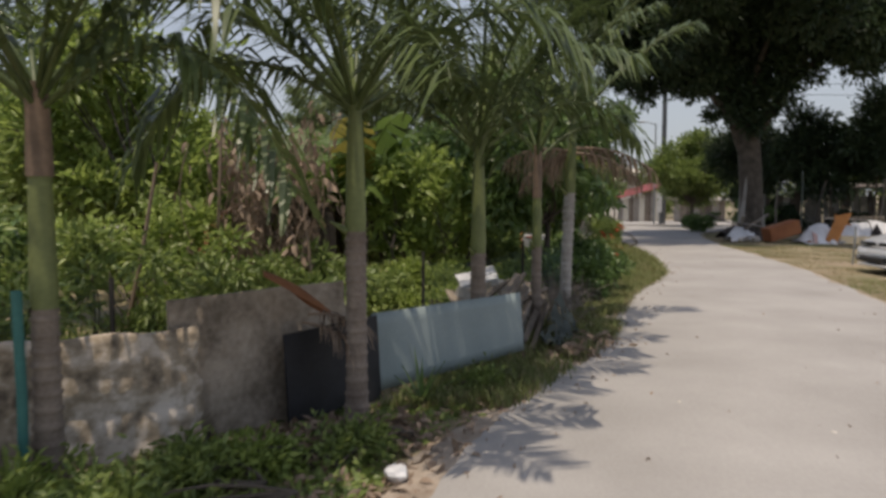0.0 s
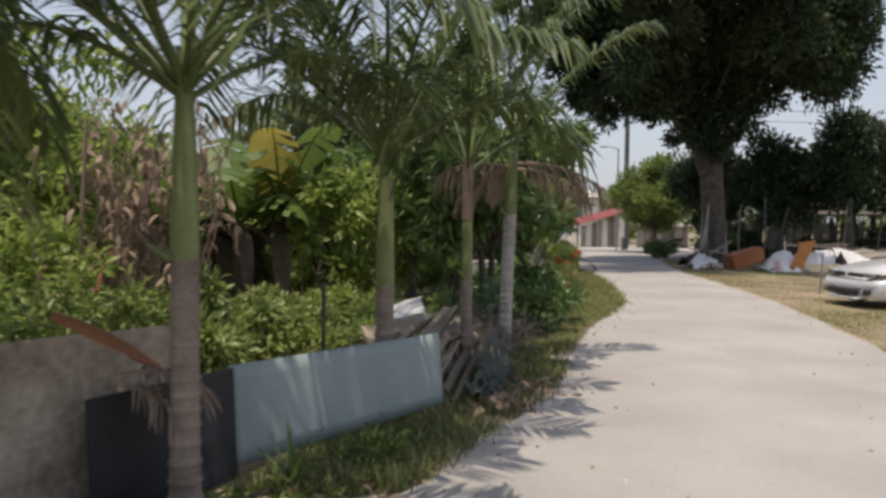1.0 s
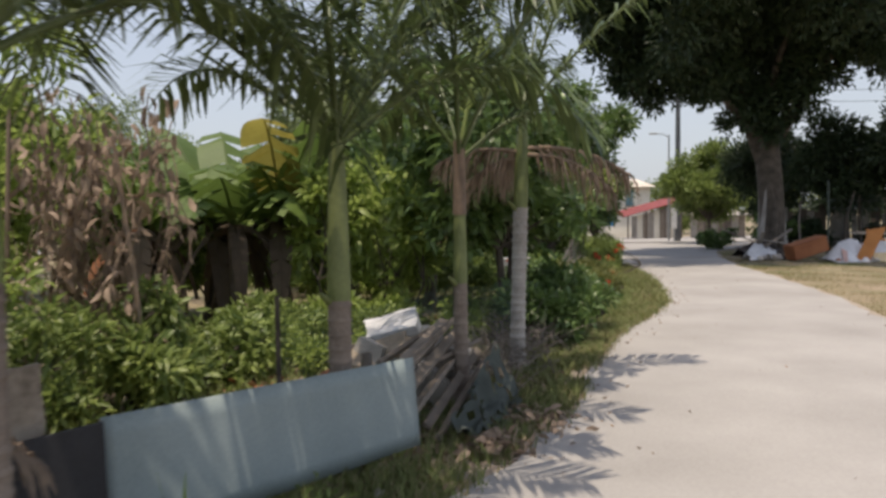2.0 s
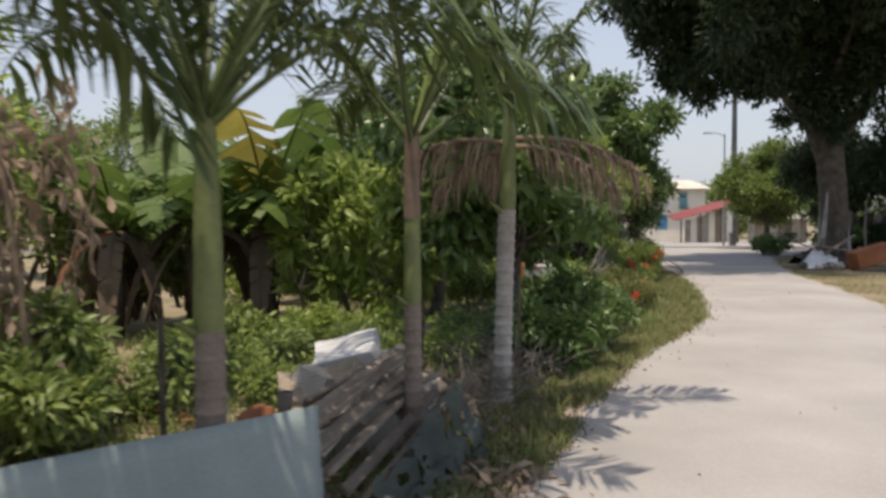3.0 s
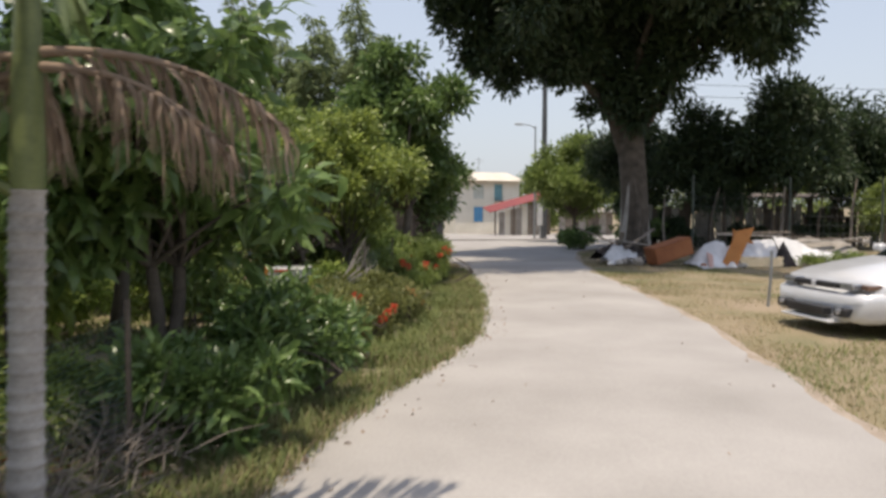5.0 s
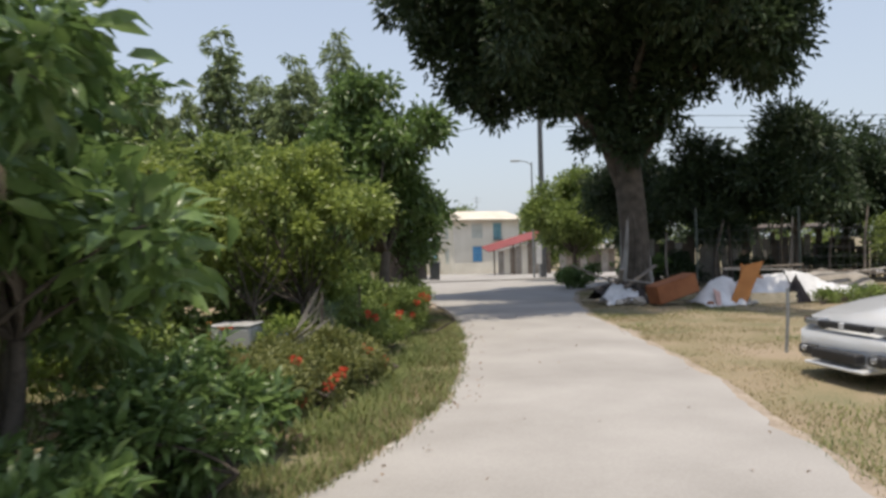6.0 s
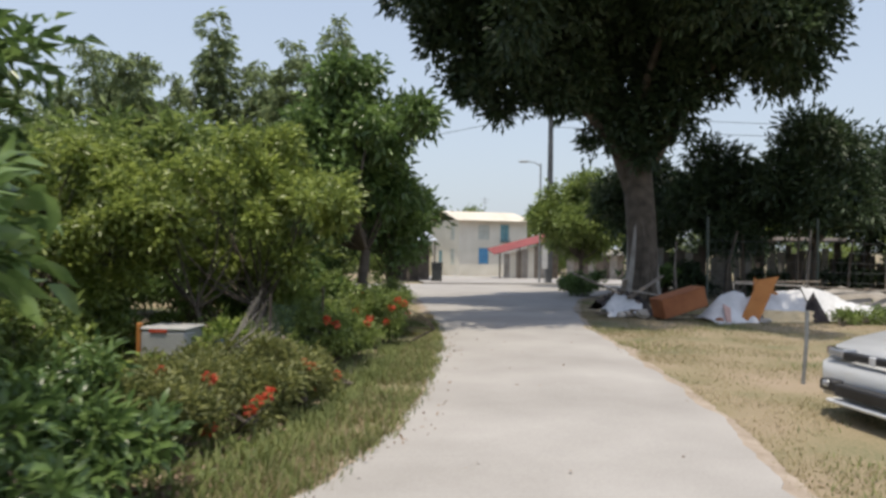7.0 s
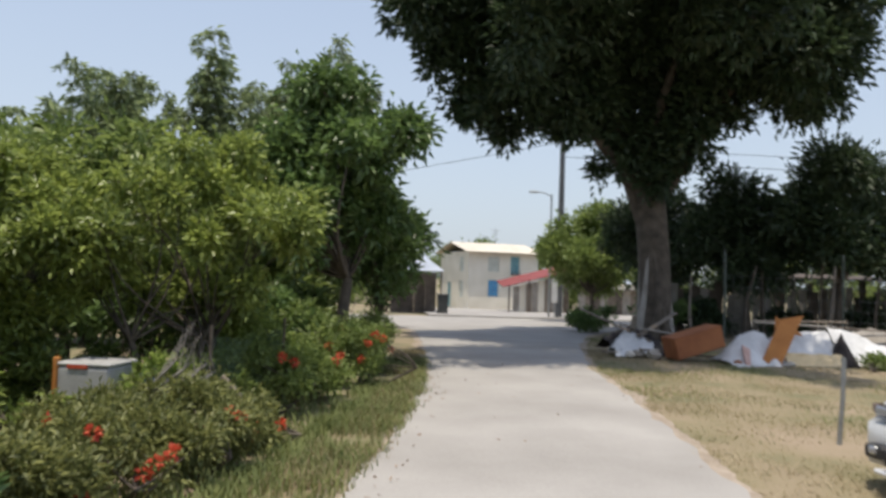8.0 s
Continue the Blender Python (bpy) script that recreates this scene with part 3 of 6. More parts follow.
# lobes at y -8.0 to -9.2 are unseen, added to shade the lane
BLOBS = np.array([(-5.9, -1.5, 9.3, 2.0, 3.0, 2.0), (-4.4, -2.0, 7.7, 2.1, 3.4, 2.1), (-2.2, 0.5, 9.3, 2.4, 4.0, 2.4), (0.3, -2.5, 9.8, 3.0, 4.4, 2.6), (0.0, 3.0, 10.0, 4.0, 4.0, 3.0),
                  (2.8, -1.5, 9.1, 2.5, 3.6, 2.3), (4.0, -0.5, 8.8, 1.6, 2.6, 1.6), (4.9, 0.0, 9.6, 1.1, 2.0, 1.3), (-3.6, 0.0, 11.3, 3.4, 4.4, 2.2), (2.2, 0.0, 11.5, 3.2, 4.2, 2.2), (-4.6, -4.2, 9.8, 2.4, 2.6, 1.9), (-1.4, -5.0, 10.3, 2.6, 2.6, 1.9),
                  (-0.9, -0.2, 6.4, 0.8, 1.0, 1.5), (-0.2, 0.2, 7.2, 1.3, 1.2, 1.3), (-1.5, -0.3, 7.3, 1.0, 1.0, 1.0), (3.7, -1.0, 7.0, 0.9, 1.1, 0.5), (-4.0, -1.8, 6.4, 1.0, 1.3, 0.7),
                  (-1.7, -0.8, 6.3, 1.1, 1.0, 1.0), (-0.7, -0.8, 5.2, 0.7, 0.6, 0.9), (0.2, -0.8, 6.3, 1.0, 0.9, 1.0), (1.4, -1.2, 7.8, 1.6, 1.4, 1.1), (-2.6, -1.5, 7.6, 1.5, 1.5, 1.2), (3.4, -1.5, 7.6, 1.3, 1.4, 0.9), (-1.3, -0.5, 5.5, 0.8, 0.7, 0.8), (-0.5, -0.5, 4.7, 0.4, 0.4, 0.6), (0.2, -0.5, 5.4, 0.45, 0.5, 0.6), (-4.4, -8.6, 10.4, 2.4, 2.8, 1.3), (-7.0, -8.0, 10.4, 2.2, 2.8, 1.2), (-1.2, -9.2, 10.6, 2.2, 2.4, 1.3), (-4.9, -1.5, 7.1, 1.0, 1.2, 0.7), (-3.2, -1.2, 6.3, 0.8, 1.0, 0.6),
                  (-6.6, -1.0, 9.2, 1.1, 2.0, 1.4), (-6.3, -1.0, 7.7, 1.0, 1.6, 0.9), (-5.6, -1.0, 6.7, 1.1, 1.4, 0.8), (-4.5, -0.5, 6.1, 0.8, 1.0, 0.6), (4.6, -0.5, 7.3, 0.8, 1.0, 0.6), (0.8, -0.7, 5.7, 0.55, 0.5, 0.6), (1.5, -0.9, 6.5, 0.7, 0.7, 0.6), (-1.6, -0.4, 4.9, 0.5, 0.5, 0.5)])
for n, b in enumerate(BLOBS[:10]):
    fork = core[-1] + np.array([0, 0, -1.0 * (n % 3)])
    mid = b[:3] * np.array([0.9, 0.9, 1.0])
    pieces = limbs_np(fork, [mid], 0.19, rng, 0.12, 8)
    pieces += limbs_np(mid - np.array([0, 0, 0.3]), b[:3] + unit(rng.normal(0, 1, (7, 3))) * b[3:] * 0.8, 0.07, rng, sides=5)
    part("limb", mesh_np("limb", *join_np(pieces)), BARK_DARK, big, "dark heavy limb", smooth=True)
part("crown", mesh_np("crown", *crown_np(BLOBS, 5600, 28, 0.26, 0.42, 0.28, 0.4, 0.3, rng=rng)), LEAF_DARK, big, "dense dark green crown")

# mango trees and roadside trees
tree("mango_tree", 4.3, 22.8, scattered(-0.3, 3.35, 1.25, 1.1, 1.75, 44, 0.42, 0.75, 5), 1.5, 0.13, LEAF_MANGO, 950, 18, 0.17, "dense round mango tree with glossy dark leaves", seed=21, width=0.36, spread=0.17, droop=0.4)
tree("tree", 4.85, 24.1, scattered(0, 2.1, 0.7, 0.6, 1.05, 20, 0.34, 0.75, 44, -1.0), 0.8, 0.07, LEAF_MANGO, 420, 15, 0.16, "low dark leafy tree beside the mango tree", seed=34, width=0.36, spread=0.16)
tree("tree", 2.7, 18.6, scattered(0.0, 1.95, 1.4, 0.9, 1.05, 42, 0.21, 0.5, 6, -1.0), 0.8, 0.05, LEAF_FINE, 1150, 14, 0.095, "low spreading tree with small yellow-green leaves", seed=22, stems=4, width=0.52, spread=0.13, inner=0.3)
tree("tree", 0.7, 18.3, scattered(0.0, 1.85, 1.45, 0.9, 1.0, 40, 0.22, 0.5, 16, -1.0), 0.8, 0.05, LEAF_FINE, 1050, 14, 0.095, "wide tangled tree with small yellow-green leaves", seed=32, stems=4, width=0.52, spread=0.13, inner=0.3)
tree("tree", -1.4, 18.0, scattered(0.0, 1.6, 1.2, 0.9, 0.85, 40, 0.22, 0.6, 17, -1.0), 0.7, 0.05, LEAF_BUSH, 1000, 17, 0.11, "low bushy tree with dull green leaves", seed=33, stems=3, spread=0.15, inner=0.3)
tree("tree", 1.55, 12.3, scattered(0.1, 2.2, 1.1, 0.85, 1.2, 30, 0.38, 0.8, 7), 1.1, 0.07, LEAF_MANGO, 480, 14, 0.215, "leafy fruit tree with large drooping dark leaves", seed=23, stems=2, spread=0.17, droop=0.45, width=0.38, simple=False)
tree("tree", 0.55, 14.9, scattered(0, 2.7, 0.85, 0.9, 1.0, 20, 0.42, 0.75, 11), 1.6, 0.09, LEAF_MANGO, 400, 14, 0.2, "dark green fruit tree behind the hedge", seed=24, spread=0.2, droop=0.4)
tree("tree", 0.6, 20.8, scattered(0, 2.4, 1.7, 1.0, 0.9, 24, 0.45, 0.7, 8), 1.2, 0.08, LEAF_BUSH, 430, 14, 0.17, "bushy green tree in the overgrown plot", seed=25, spread=0.2)
tree("tree", -2.6, 21.0, [(0, 0, 1.9, 1.4, 1.2, 0.8), (-1.6, 0, 1.6, 1.2, 1.0, 0.8), (1.4, 0, 1.7, 1.1, 1.0, 0.8)], 1.3, 0.09, LEAF_BUSH, 430, 14, 0.18, "bushy green tree in the overgrown plot", seed=26, spread=0.22)
tree("tree", -4.0, 9.4, scattered(0, 2.45, 1.5, 1.0, 1.2, 32, 0.42, 0.7, 9), 1.1, 0.07, LEAF_LIGHT, 560, 15, 0.16, "sunlit green garden tree behind the slab", seed=27, stems=2, spread=0.18)
tree("tree", -6.0, 7.5, scattered(0, 1.8, 1.4, 1.0, 0.95, 24, 0.42, 0.7, 10), 1.0, 0.07, LEAF_BUSH, 500, 15, 0.14, "dense garden tree behind the slab", seed=28, stems=2, spread=0.18)
tree("tree", -6.5, 13.5, [(0, 0, 1.9, 1.5, 1.3, 0.9), (1.8, 0.4, 1.6, 1.2, 1.1, 0.8), (-2.0, 0.4, 1.9, 1.3, 1.3, 0.9)], 0.9, 0.11, LEAF_BUSH, 430, 15, 0.2, "tall garden tree in the overgrown plot", seed=29, spread=0.25)
tree("tree", 15.2, 46.0, scattered(0, 3.6, 1.95, 1.5, 2.1, 30, 0.75, 0.75, 12), 1.4, 0.14, LEAF_BUSH, 1040, 24, 0.26, "round bright green tree near the utility pole", seed=31, spread=0.3)
# dark leaf colour here includes the deep shade behind the fence
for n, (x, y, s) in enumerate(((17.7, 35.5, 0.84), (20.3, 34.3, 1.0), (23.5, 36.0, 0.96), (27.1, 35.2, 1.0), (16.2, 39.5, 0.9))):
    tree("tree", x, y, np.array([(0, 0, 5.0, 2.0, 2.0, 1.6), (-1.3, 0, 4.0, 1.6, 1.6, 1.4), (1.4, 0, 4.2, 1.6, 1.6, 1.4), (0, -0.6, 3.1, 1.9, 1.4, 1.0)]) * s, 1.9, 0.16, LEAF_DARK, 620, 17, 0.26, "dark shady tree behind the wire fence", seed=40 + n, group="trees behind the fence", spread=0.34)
for n, (x, y) in enumerate(((24.6, 33.5), (28.5, 34.5))):
    tree("shrub", x, y, [(0, 0, 2.2, 1.2, 1.0, 0.7), (0.9, 0, 1.5, 1.0, 0.9, 0.7), (-0.9, 0, 1.6, 1.0, 0.9, 0.6)], 0.9, 0.06, LEAF_BUSH, 520, 20, 0.17, "green shrub by the wire fence", "shrub", seed=50 + n, group="shrubs by the fence", stems=2, spread=0.25)

# a row of trees that closes the plots
for n, (x, y, s) in enumerate(((-9, 17, 1.0), (-12, 11, 1.0), (-8.5, 26, 0.85), (-4.5, 27, 0.85), (-1.2, 26.5, 0.9), (1.8, 25.5, 0.9), (2.3, 28.5, 0.85), (-13, 22, 1.2), (-10.5, 5, 1.0), (2.2, 36, 1.2), (-6, 38, 1.4), (-14, 34, 1.5))):
    tree("tree", x, y, np.array([(0, 0, 3.0, 1.7, 1.6, 1.2), (-1.3, 0.2, 2.2, 1.4, 1.4, 1.1), (1.3, -0.2, 2.3, 1.4, 1.4, 1.1), (0, -0.5, 1.2, 1.9, 1.3, 0.9)]) * s, 1.1, 0.11, LEAF_BUSH if n % 2 else LEAF_MANGO, 700, 18, 0.21, "bushy tree in the overgrown plot", seed=300 + n, group="trees of the plot", spread=0.28)
for n, (x, y, s) in enumerate(((36, 44, 1.3), (40, 36, 1.3), (45, 28, 1.4), (30, 72, 1.6), (40, 66, 1.6), (22, 76, 1.3), (2, 72, 1.3), (-8, 66, 1.6), (-20, 58, 1.7), (5, 80, 1.2), (14, 88, 1.3), (-26, 46, 1.7), (50, 55, 1.8))):
    tree("tree", x, y, np.array([(0, 0, 3.4, 2.2, 1.8, 1.4), (-1.9, 0.2, 2.4, 1.7, 1.5, 1.2), (1.9, -0.2, 2.5, 1.7, 1.5, 1.2), (0, -0.5, 1.4, 2.4, 1.4, 1.0)]) * s, 1.4, 0.15, LEAF_BUSH, 420, 16, 0.36, "distant leafy tree beyond the street", seed=330 + n, group="distant trees", spread=0.4)

# bamboo far behind
for n, (x, h) in enumerate(((-5.6, 6.3), (-3.9, 8.3), (-2.1, 7.7), (0.0, 8.8), (1.6, 7.3), (3.3, 8.7))):
    rng = np.random.default_rng(60 + n)
    clump = thing("bamboo_clump", pose(x, 34 + (n % 2), ground_z(34) - 0.03), "tall feathery bamboo clump rising behind the trees", "bamboo", "bamboo clumps")
    cs, at, way = [], [], []
    for c in range(10):
        a, hh, reach = rng.uniform(0, 6.28), h * rng.uniform(0.80, 1.20), rng.uniform(0.3, 1.5)
        kk = np.linspace(0, 1, 12)
        pts = np.stack([0.3 * math.cos(a) + reach * math.cos(a) * kk ** 3, 0.3 * math.sin(a) + reach * math.sin(a) * kk ** 3, hh * (kk - 0.10 * kk ** 6)], 1)
        part("cane", mesh_np("cane", *tube_np(pts, np.linspace(0.05, 0.006, 12), 5)), BAMBOO_CANE, clump, smooth=True)
        for q in rng.uniform(0.25, 1.0, 74):
            p = np.array([np.interp(q, kk, pts[:, i]) for i in range(3)])
            b, ln = rng.uniform(0, 6.28), rng.uniform(0.35, 1.0) * (1.25 - 0.75 * q)
            u = np.linspace(0, 1, 5)
            twig = p + np.stack([ln * math.cos(b) * u, ln * math.sin(b) * u, ln * (0.45 * u - 0.75 * u ** 2)], 1)
            cs.append(tube_np(twig, np.linspace(0.008, 0.002, 5), 3))
            for g in range(10):
                w = rng.uniform(0.15, 1.0)
                at.append(np.array([np.interp(w, u, twig[:, i]) for i in range(3)]) + rng.normal(0, 0.05, 3))
                way.append(np.array([math.cos(b), math.sin(b), -0.5]) + rng.normal(0, 0.55, 3))
    part("twig_growth", mesh_np("twig_growth", *join_np(cs)), BAMBOO_CANE, clump, smooth=True)
    part("foliage", mesh_np("foliage", *leaves_np(np.array(at), np.array(way), 0.27, 0.15, 0.3, rng=rng, simple=True)), LEAF_BAMBOO, clump)


# ---- banana plants ----
def banana(x, y, h, seed, leaves=8, label="banana plant with broad torn leaves", dry=3):
    rng = np.random.default_rng(seed)
    plant = thing("banana_plant", pose(x, y, ground_z(y) - 0.03), label, "banana plant", "banana plants")
    k = np.linspace(0, 1, 7)
    part("stem", mesh_np("stem", *tube_np(np.stack([0.06 * np.sin(k * 3), 0 * k, h * 0.62 * k], 1), np.linspace(0.12, 0.06, 7), 10)), BARK_DARK, plant, smooth=True)
    for i in range(leaves + dry):
        old = i >= leaves
        ln = h * rng.uniform(0.42, 0.6) * (0.85 if old else 1)
        wd = ln * rng.uniform(0.24, 0.3) * (0.5 if old else 1)
        n = 14
        kk = np.linspace(0, 1, n)
        rise, sag = (0.1, 1.3) if old else (rng.uniform(0.8, 2.0), rng.uniform(0.8, 1.3))
        rib = np.stack([ln * (kk - 0.15 * kk ** 3), 0 * kk, ln * (rise * kk - sag * kk ** 2.2)], 1)
        w = wd * np.sin(np.pi * np.clip(kk * 0.9 + 0.06, 0, 1)) ** 0.6 * (kk > 0.12)
        vs, fs = [], []
        for side in (1, -1):
            for j in range(n - 1):
                gap = 0.0 if rng.uniform() < 0.6 else rng.uniform(0.1, 0.5)
                a, b = rib[j], rib[j + 1]
                dz = np.array([0, 0, -0.25 - gap])
                o = len(vs)
                vs += [a, b, b + np.array([0.05, side * w[j + 1], 0]) + dz * w[j + 1], a + np.array([0.05, side * w[j], 0]) + dz * w[j]]
                fs.append((o, o + 1, o + 2, o + 3))
        v, f = join_np([(np.array(vs), np.array(fs)), tube_np(rib, np.linspace(0.025, 0.006, n), 5)])
        part("leaf", mesh_np("leaf", v, f), (LEAF_RUST if i % 6 == 0 and seed == 82 else BANANA_DRY) if old else LEAF_YELLOW if i == 2 and seed == 81 else BANANA, plant, "dry brown hanging leaf" if old else "", at=pose(0.06, 0, h * 0.6, 0, 0, i * 137.5 + rng.uniform(-20, 20)))


for n, (x, y, h) in enumerate(((-2.15, 12.9, 2.4), (-1.6, 13.4, 2.6), (-3.6, 13.2, 2.3), (-4.4, 13.8, 2.4), (-2.7, 13.6, 2.5))):
    banana(x, y, h, 80 + n, 8, dry=7)


# ---- hedge and undergrowth along the verge ----
def shrub(x, y, r, h, mat, seed, label, leaf=0.1, clumps=130, per=18, name="shrub", category="shrub", group="", flowers=0):
    blobs = scattered(0, h * 0.55, r * 1.05, r * 1.05, h * 0.42, 15, r * 0.30, 0.75, seed, -0.7)
    ob = tree(name, x, y, blobs, h * 0.3, 0.022, mat, clumps, per, leaf, label, category, seed, group=group, stems=3, spread=0.09, inner=0.6, simple=leaf < 0.11 or y > 16)
    rng = np.random.default_rng(seed + 500)
    for i in range(flowers):
        a = rng.uniform(-2.6, 0.7)
        c = np.array([r * 0.95 * math.cos(a), r * 0.95 * math.sin(a), h * rng.uniform(0.35, 0.95)])
        q = unit(rng.normal(0, 1, (26, 3)) + np.array([0, -0.3, 0.5]))
        part("flower_head", mesh_np("flower_head", *leaves_np(c + q * 0.025, q, 0.045, 0.7, rng=rng)), PETAL, ob, "orange-red flower head")
    return ob


HEDGE = ((2.55, 16.2, 0.40, 0.50, 2), (2.75, 14.7, 0.42, 0.55, 1), (3.15, 15.5, 0.46, 0.60, 5), (3.45, 16.3, 0.42, 0.58, 6), (3.05, 17.2, 0.4, 0.55, 3), (3.75, 17.0, 0.28, 0.36, 6), (3.55, 18.5, 0.42, 0.75, 2), (4.0, 19.7, 0.42, 0.7, 3), (4.55, 20.9, 0.46, 0.9, 5), (4.65, 22.3, 0.46, 0.9, 2))
for n, (x, y, r, h, fl) in enumerate(HEDGE):
    shrub(x, y, r, h, LEAF_OLIVE if n < 6 else LEAF_BUSH, 100 + n, "roadside shrub with small leaves and orange-red flowers" if fl else "leafy green roadside shrub without flowers", 0.062, 430, 16, "flowering_shrub" if fl else "shrub", "shrub", "hedge along the lane", fl)
SCRUB = ((2.05, 16.9, 0.34, 0.36, LEAF_LIGHT, 0.12), (1.2, 17.0, 0.34, 0.75, LEAF_LIGHT, 0.12), (2.4, 12.6, 0.55, 0.85, LEAF_MANGO, 0.12), (2.55, 13.6, 0.5, 0.62, LEAF_MANGO, 0.12), (2.2, 14.5, 0.55, 0.75, LEAF_MANGO, 0.12), (2.6, 18.0, 0.4, 0.7, LEAF_LIGHT, 0.1), (3.3, 19.4, 0.5, 1.1, LEAF_LIGHT, 0.1),
         (3.8, 20.9, 0.5, 1.2, LEAF_BUSH, 0.1), (1.0, 16.2, 0.7, 1.1, LEAF_BUSH, 0.12), (0.2, 17.8, 0.7, 1.2, LEAF_LIGHT, 0.12), (2.1, 11.4, 0.5, 0.7, LEAF_MANGO, 0.13), (1.2, 11.6, 0.4, 0.5, LEAF_LIGHT, 0.1),
         (-2.6, 6.2, 0.7, 1.25, LEAF_BUSH, 0.1), (-1.95, 7.3, 0.55, 1.1, LEAF_BUSH, 0.1), (-0.4, 9.9, 0.22, 0.22, LEAF_LIGHT, 0.09), (-1.3, 9.4, 0.25, 0.25, LEAF_BUSH, 0.09), (-1.0, 10.6, 0.3, 0.3, LEAF_LIGHT, 0.1), (0.1, 10.3, 0.25, 0.3, LEAF_LIGHT, 0.09), (-1.8, 11.3, 0.3, 0.3, LEAF_BUSH, 0.1), (-3.4, 5.4, 0.7, 1.5, LEAF_BUSH, 0.11), (-3.0, 7.6, 0.8, 1.7, LEAF_LIGHT, 0.12), 
         (-4.4, 6.4, 0.8, 1.6, LEAF_MANGO, 0.14),   (-2.9, 10.5, 0.5, 0.6, LEAF_BUSH, 0.11), (-1.5, 8.5, 0.5, 1.0, LEAF_BUSH, 0.12), (-1.0, 9.7, 0.4, 0.6, LEAF_BUSH, 0.11), (-2.2, 9.6, 0.5, 0.9, LEAF_BUSH, 0.12), (0.2, 10.9, 0.36, 0.4, LEAF_BUSH, 0.1), (-0.3, 12.0, 0.4, 0.45, LEAF_LIGHT, 0.12), (-1.5, 11.9, 0.4, 0.5, LEAF_BUSH, 0.12),
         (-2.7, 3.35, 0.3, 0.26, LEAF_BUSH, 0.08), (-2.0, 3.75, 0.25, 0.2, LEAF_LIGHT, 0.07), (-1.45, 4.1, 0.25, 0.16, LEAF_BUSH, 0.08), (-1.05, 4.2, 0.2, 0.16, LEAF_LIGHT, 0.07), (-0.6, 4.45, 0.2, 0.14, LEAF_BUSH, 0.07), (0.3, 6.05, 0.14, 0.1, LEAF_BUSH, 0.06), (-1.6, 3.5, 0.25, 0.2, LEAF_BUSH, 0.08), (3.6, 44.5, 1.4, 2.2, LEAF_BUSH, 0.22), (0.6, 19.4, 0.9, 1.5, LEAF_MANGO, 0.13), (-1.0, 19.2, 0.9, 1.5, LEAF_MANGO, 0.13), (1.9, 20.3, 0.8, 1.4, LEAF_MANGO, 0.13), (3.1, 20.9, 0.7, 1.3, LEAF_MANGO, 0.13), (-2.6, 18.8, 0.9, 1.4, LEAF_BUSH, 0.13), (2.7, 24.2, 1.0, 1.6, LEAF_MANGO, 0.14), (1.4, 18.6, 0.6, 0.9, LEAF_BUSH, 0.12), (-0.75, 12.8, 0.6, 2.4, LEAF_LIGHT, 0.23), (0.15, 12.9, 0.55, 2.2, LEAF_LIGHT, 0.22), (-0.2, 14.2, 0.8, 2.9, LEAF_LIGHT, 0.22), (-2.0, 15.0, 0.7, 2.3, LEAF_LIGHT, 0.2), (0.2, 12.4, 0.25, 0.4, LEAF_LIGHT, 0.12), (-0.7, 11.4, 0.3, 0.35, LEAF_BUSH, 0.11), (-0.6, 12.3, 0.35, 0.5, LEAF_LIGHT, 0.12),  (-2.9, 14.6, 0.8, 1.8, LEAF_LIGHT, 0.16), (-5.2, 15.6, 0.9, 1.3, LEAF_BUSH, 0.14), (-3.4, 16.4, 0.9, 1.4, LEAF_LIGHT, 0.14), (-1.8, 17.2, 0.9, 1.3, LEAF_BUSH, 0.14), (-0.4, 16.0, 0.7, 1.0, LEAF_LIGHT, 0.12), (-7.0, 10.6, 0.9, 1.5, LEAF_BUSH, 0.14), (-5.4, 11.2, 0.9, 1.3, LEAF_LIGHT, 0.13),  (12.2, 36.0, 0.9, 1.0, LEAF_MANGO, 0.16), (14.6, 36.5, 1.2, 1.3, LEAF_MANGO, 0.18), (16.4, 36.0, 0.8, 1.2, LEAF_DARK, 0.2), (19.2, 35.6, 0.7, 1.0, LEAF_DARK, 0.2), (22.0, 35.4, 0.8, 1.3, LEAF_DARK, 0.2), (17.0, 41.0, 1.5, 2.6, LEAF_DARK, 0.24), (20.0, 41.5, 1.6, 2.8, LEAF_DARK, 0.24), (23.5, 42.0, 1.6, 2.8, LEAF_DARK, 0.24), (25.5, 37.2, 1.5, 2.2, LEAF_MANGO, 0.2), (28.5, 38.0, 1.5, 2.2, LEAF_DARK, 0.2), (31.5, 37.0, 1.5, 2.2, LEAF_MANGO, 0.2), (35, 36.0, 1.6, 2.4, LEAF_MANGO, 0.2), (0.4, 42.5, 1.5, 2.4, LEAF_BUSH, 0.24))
# the LEAF_DARK shrubs have the shade behind the fence in their colour
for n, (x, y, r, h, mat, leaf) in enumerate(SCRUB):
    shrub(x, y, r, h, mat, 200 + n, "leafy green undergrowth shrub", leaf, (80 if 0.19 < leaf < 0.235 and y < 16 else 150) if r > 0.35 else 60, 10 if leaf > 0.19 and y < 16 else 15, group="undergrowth")

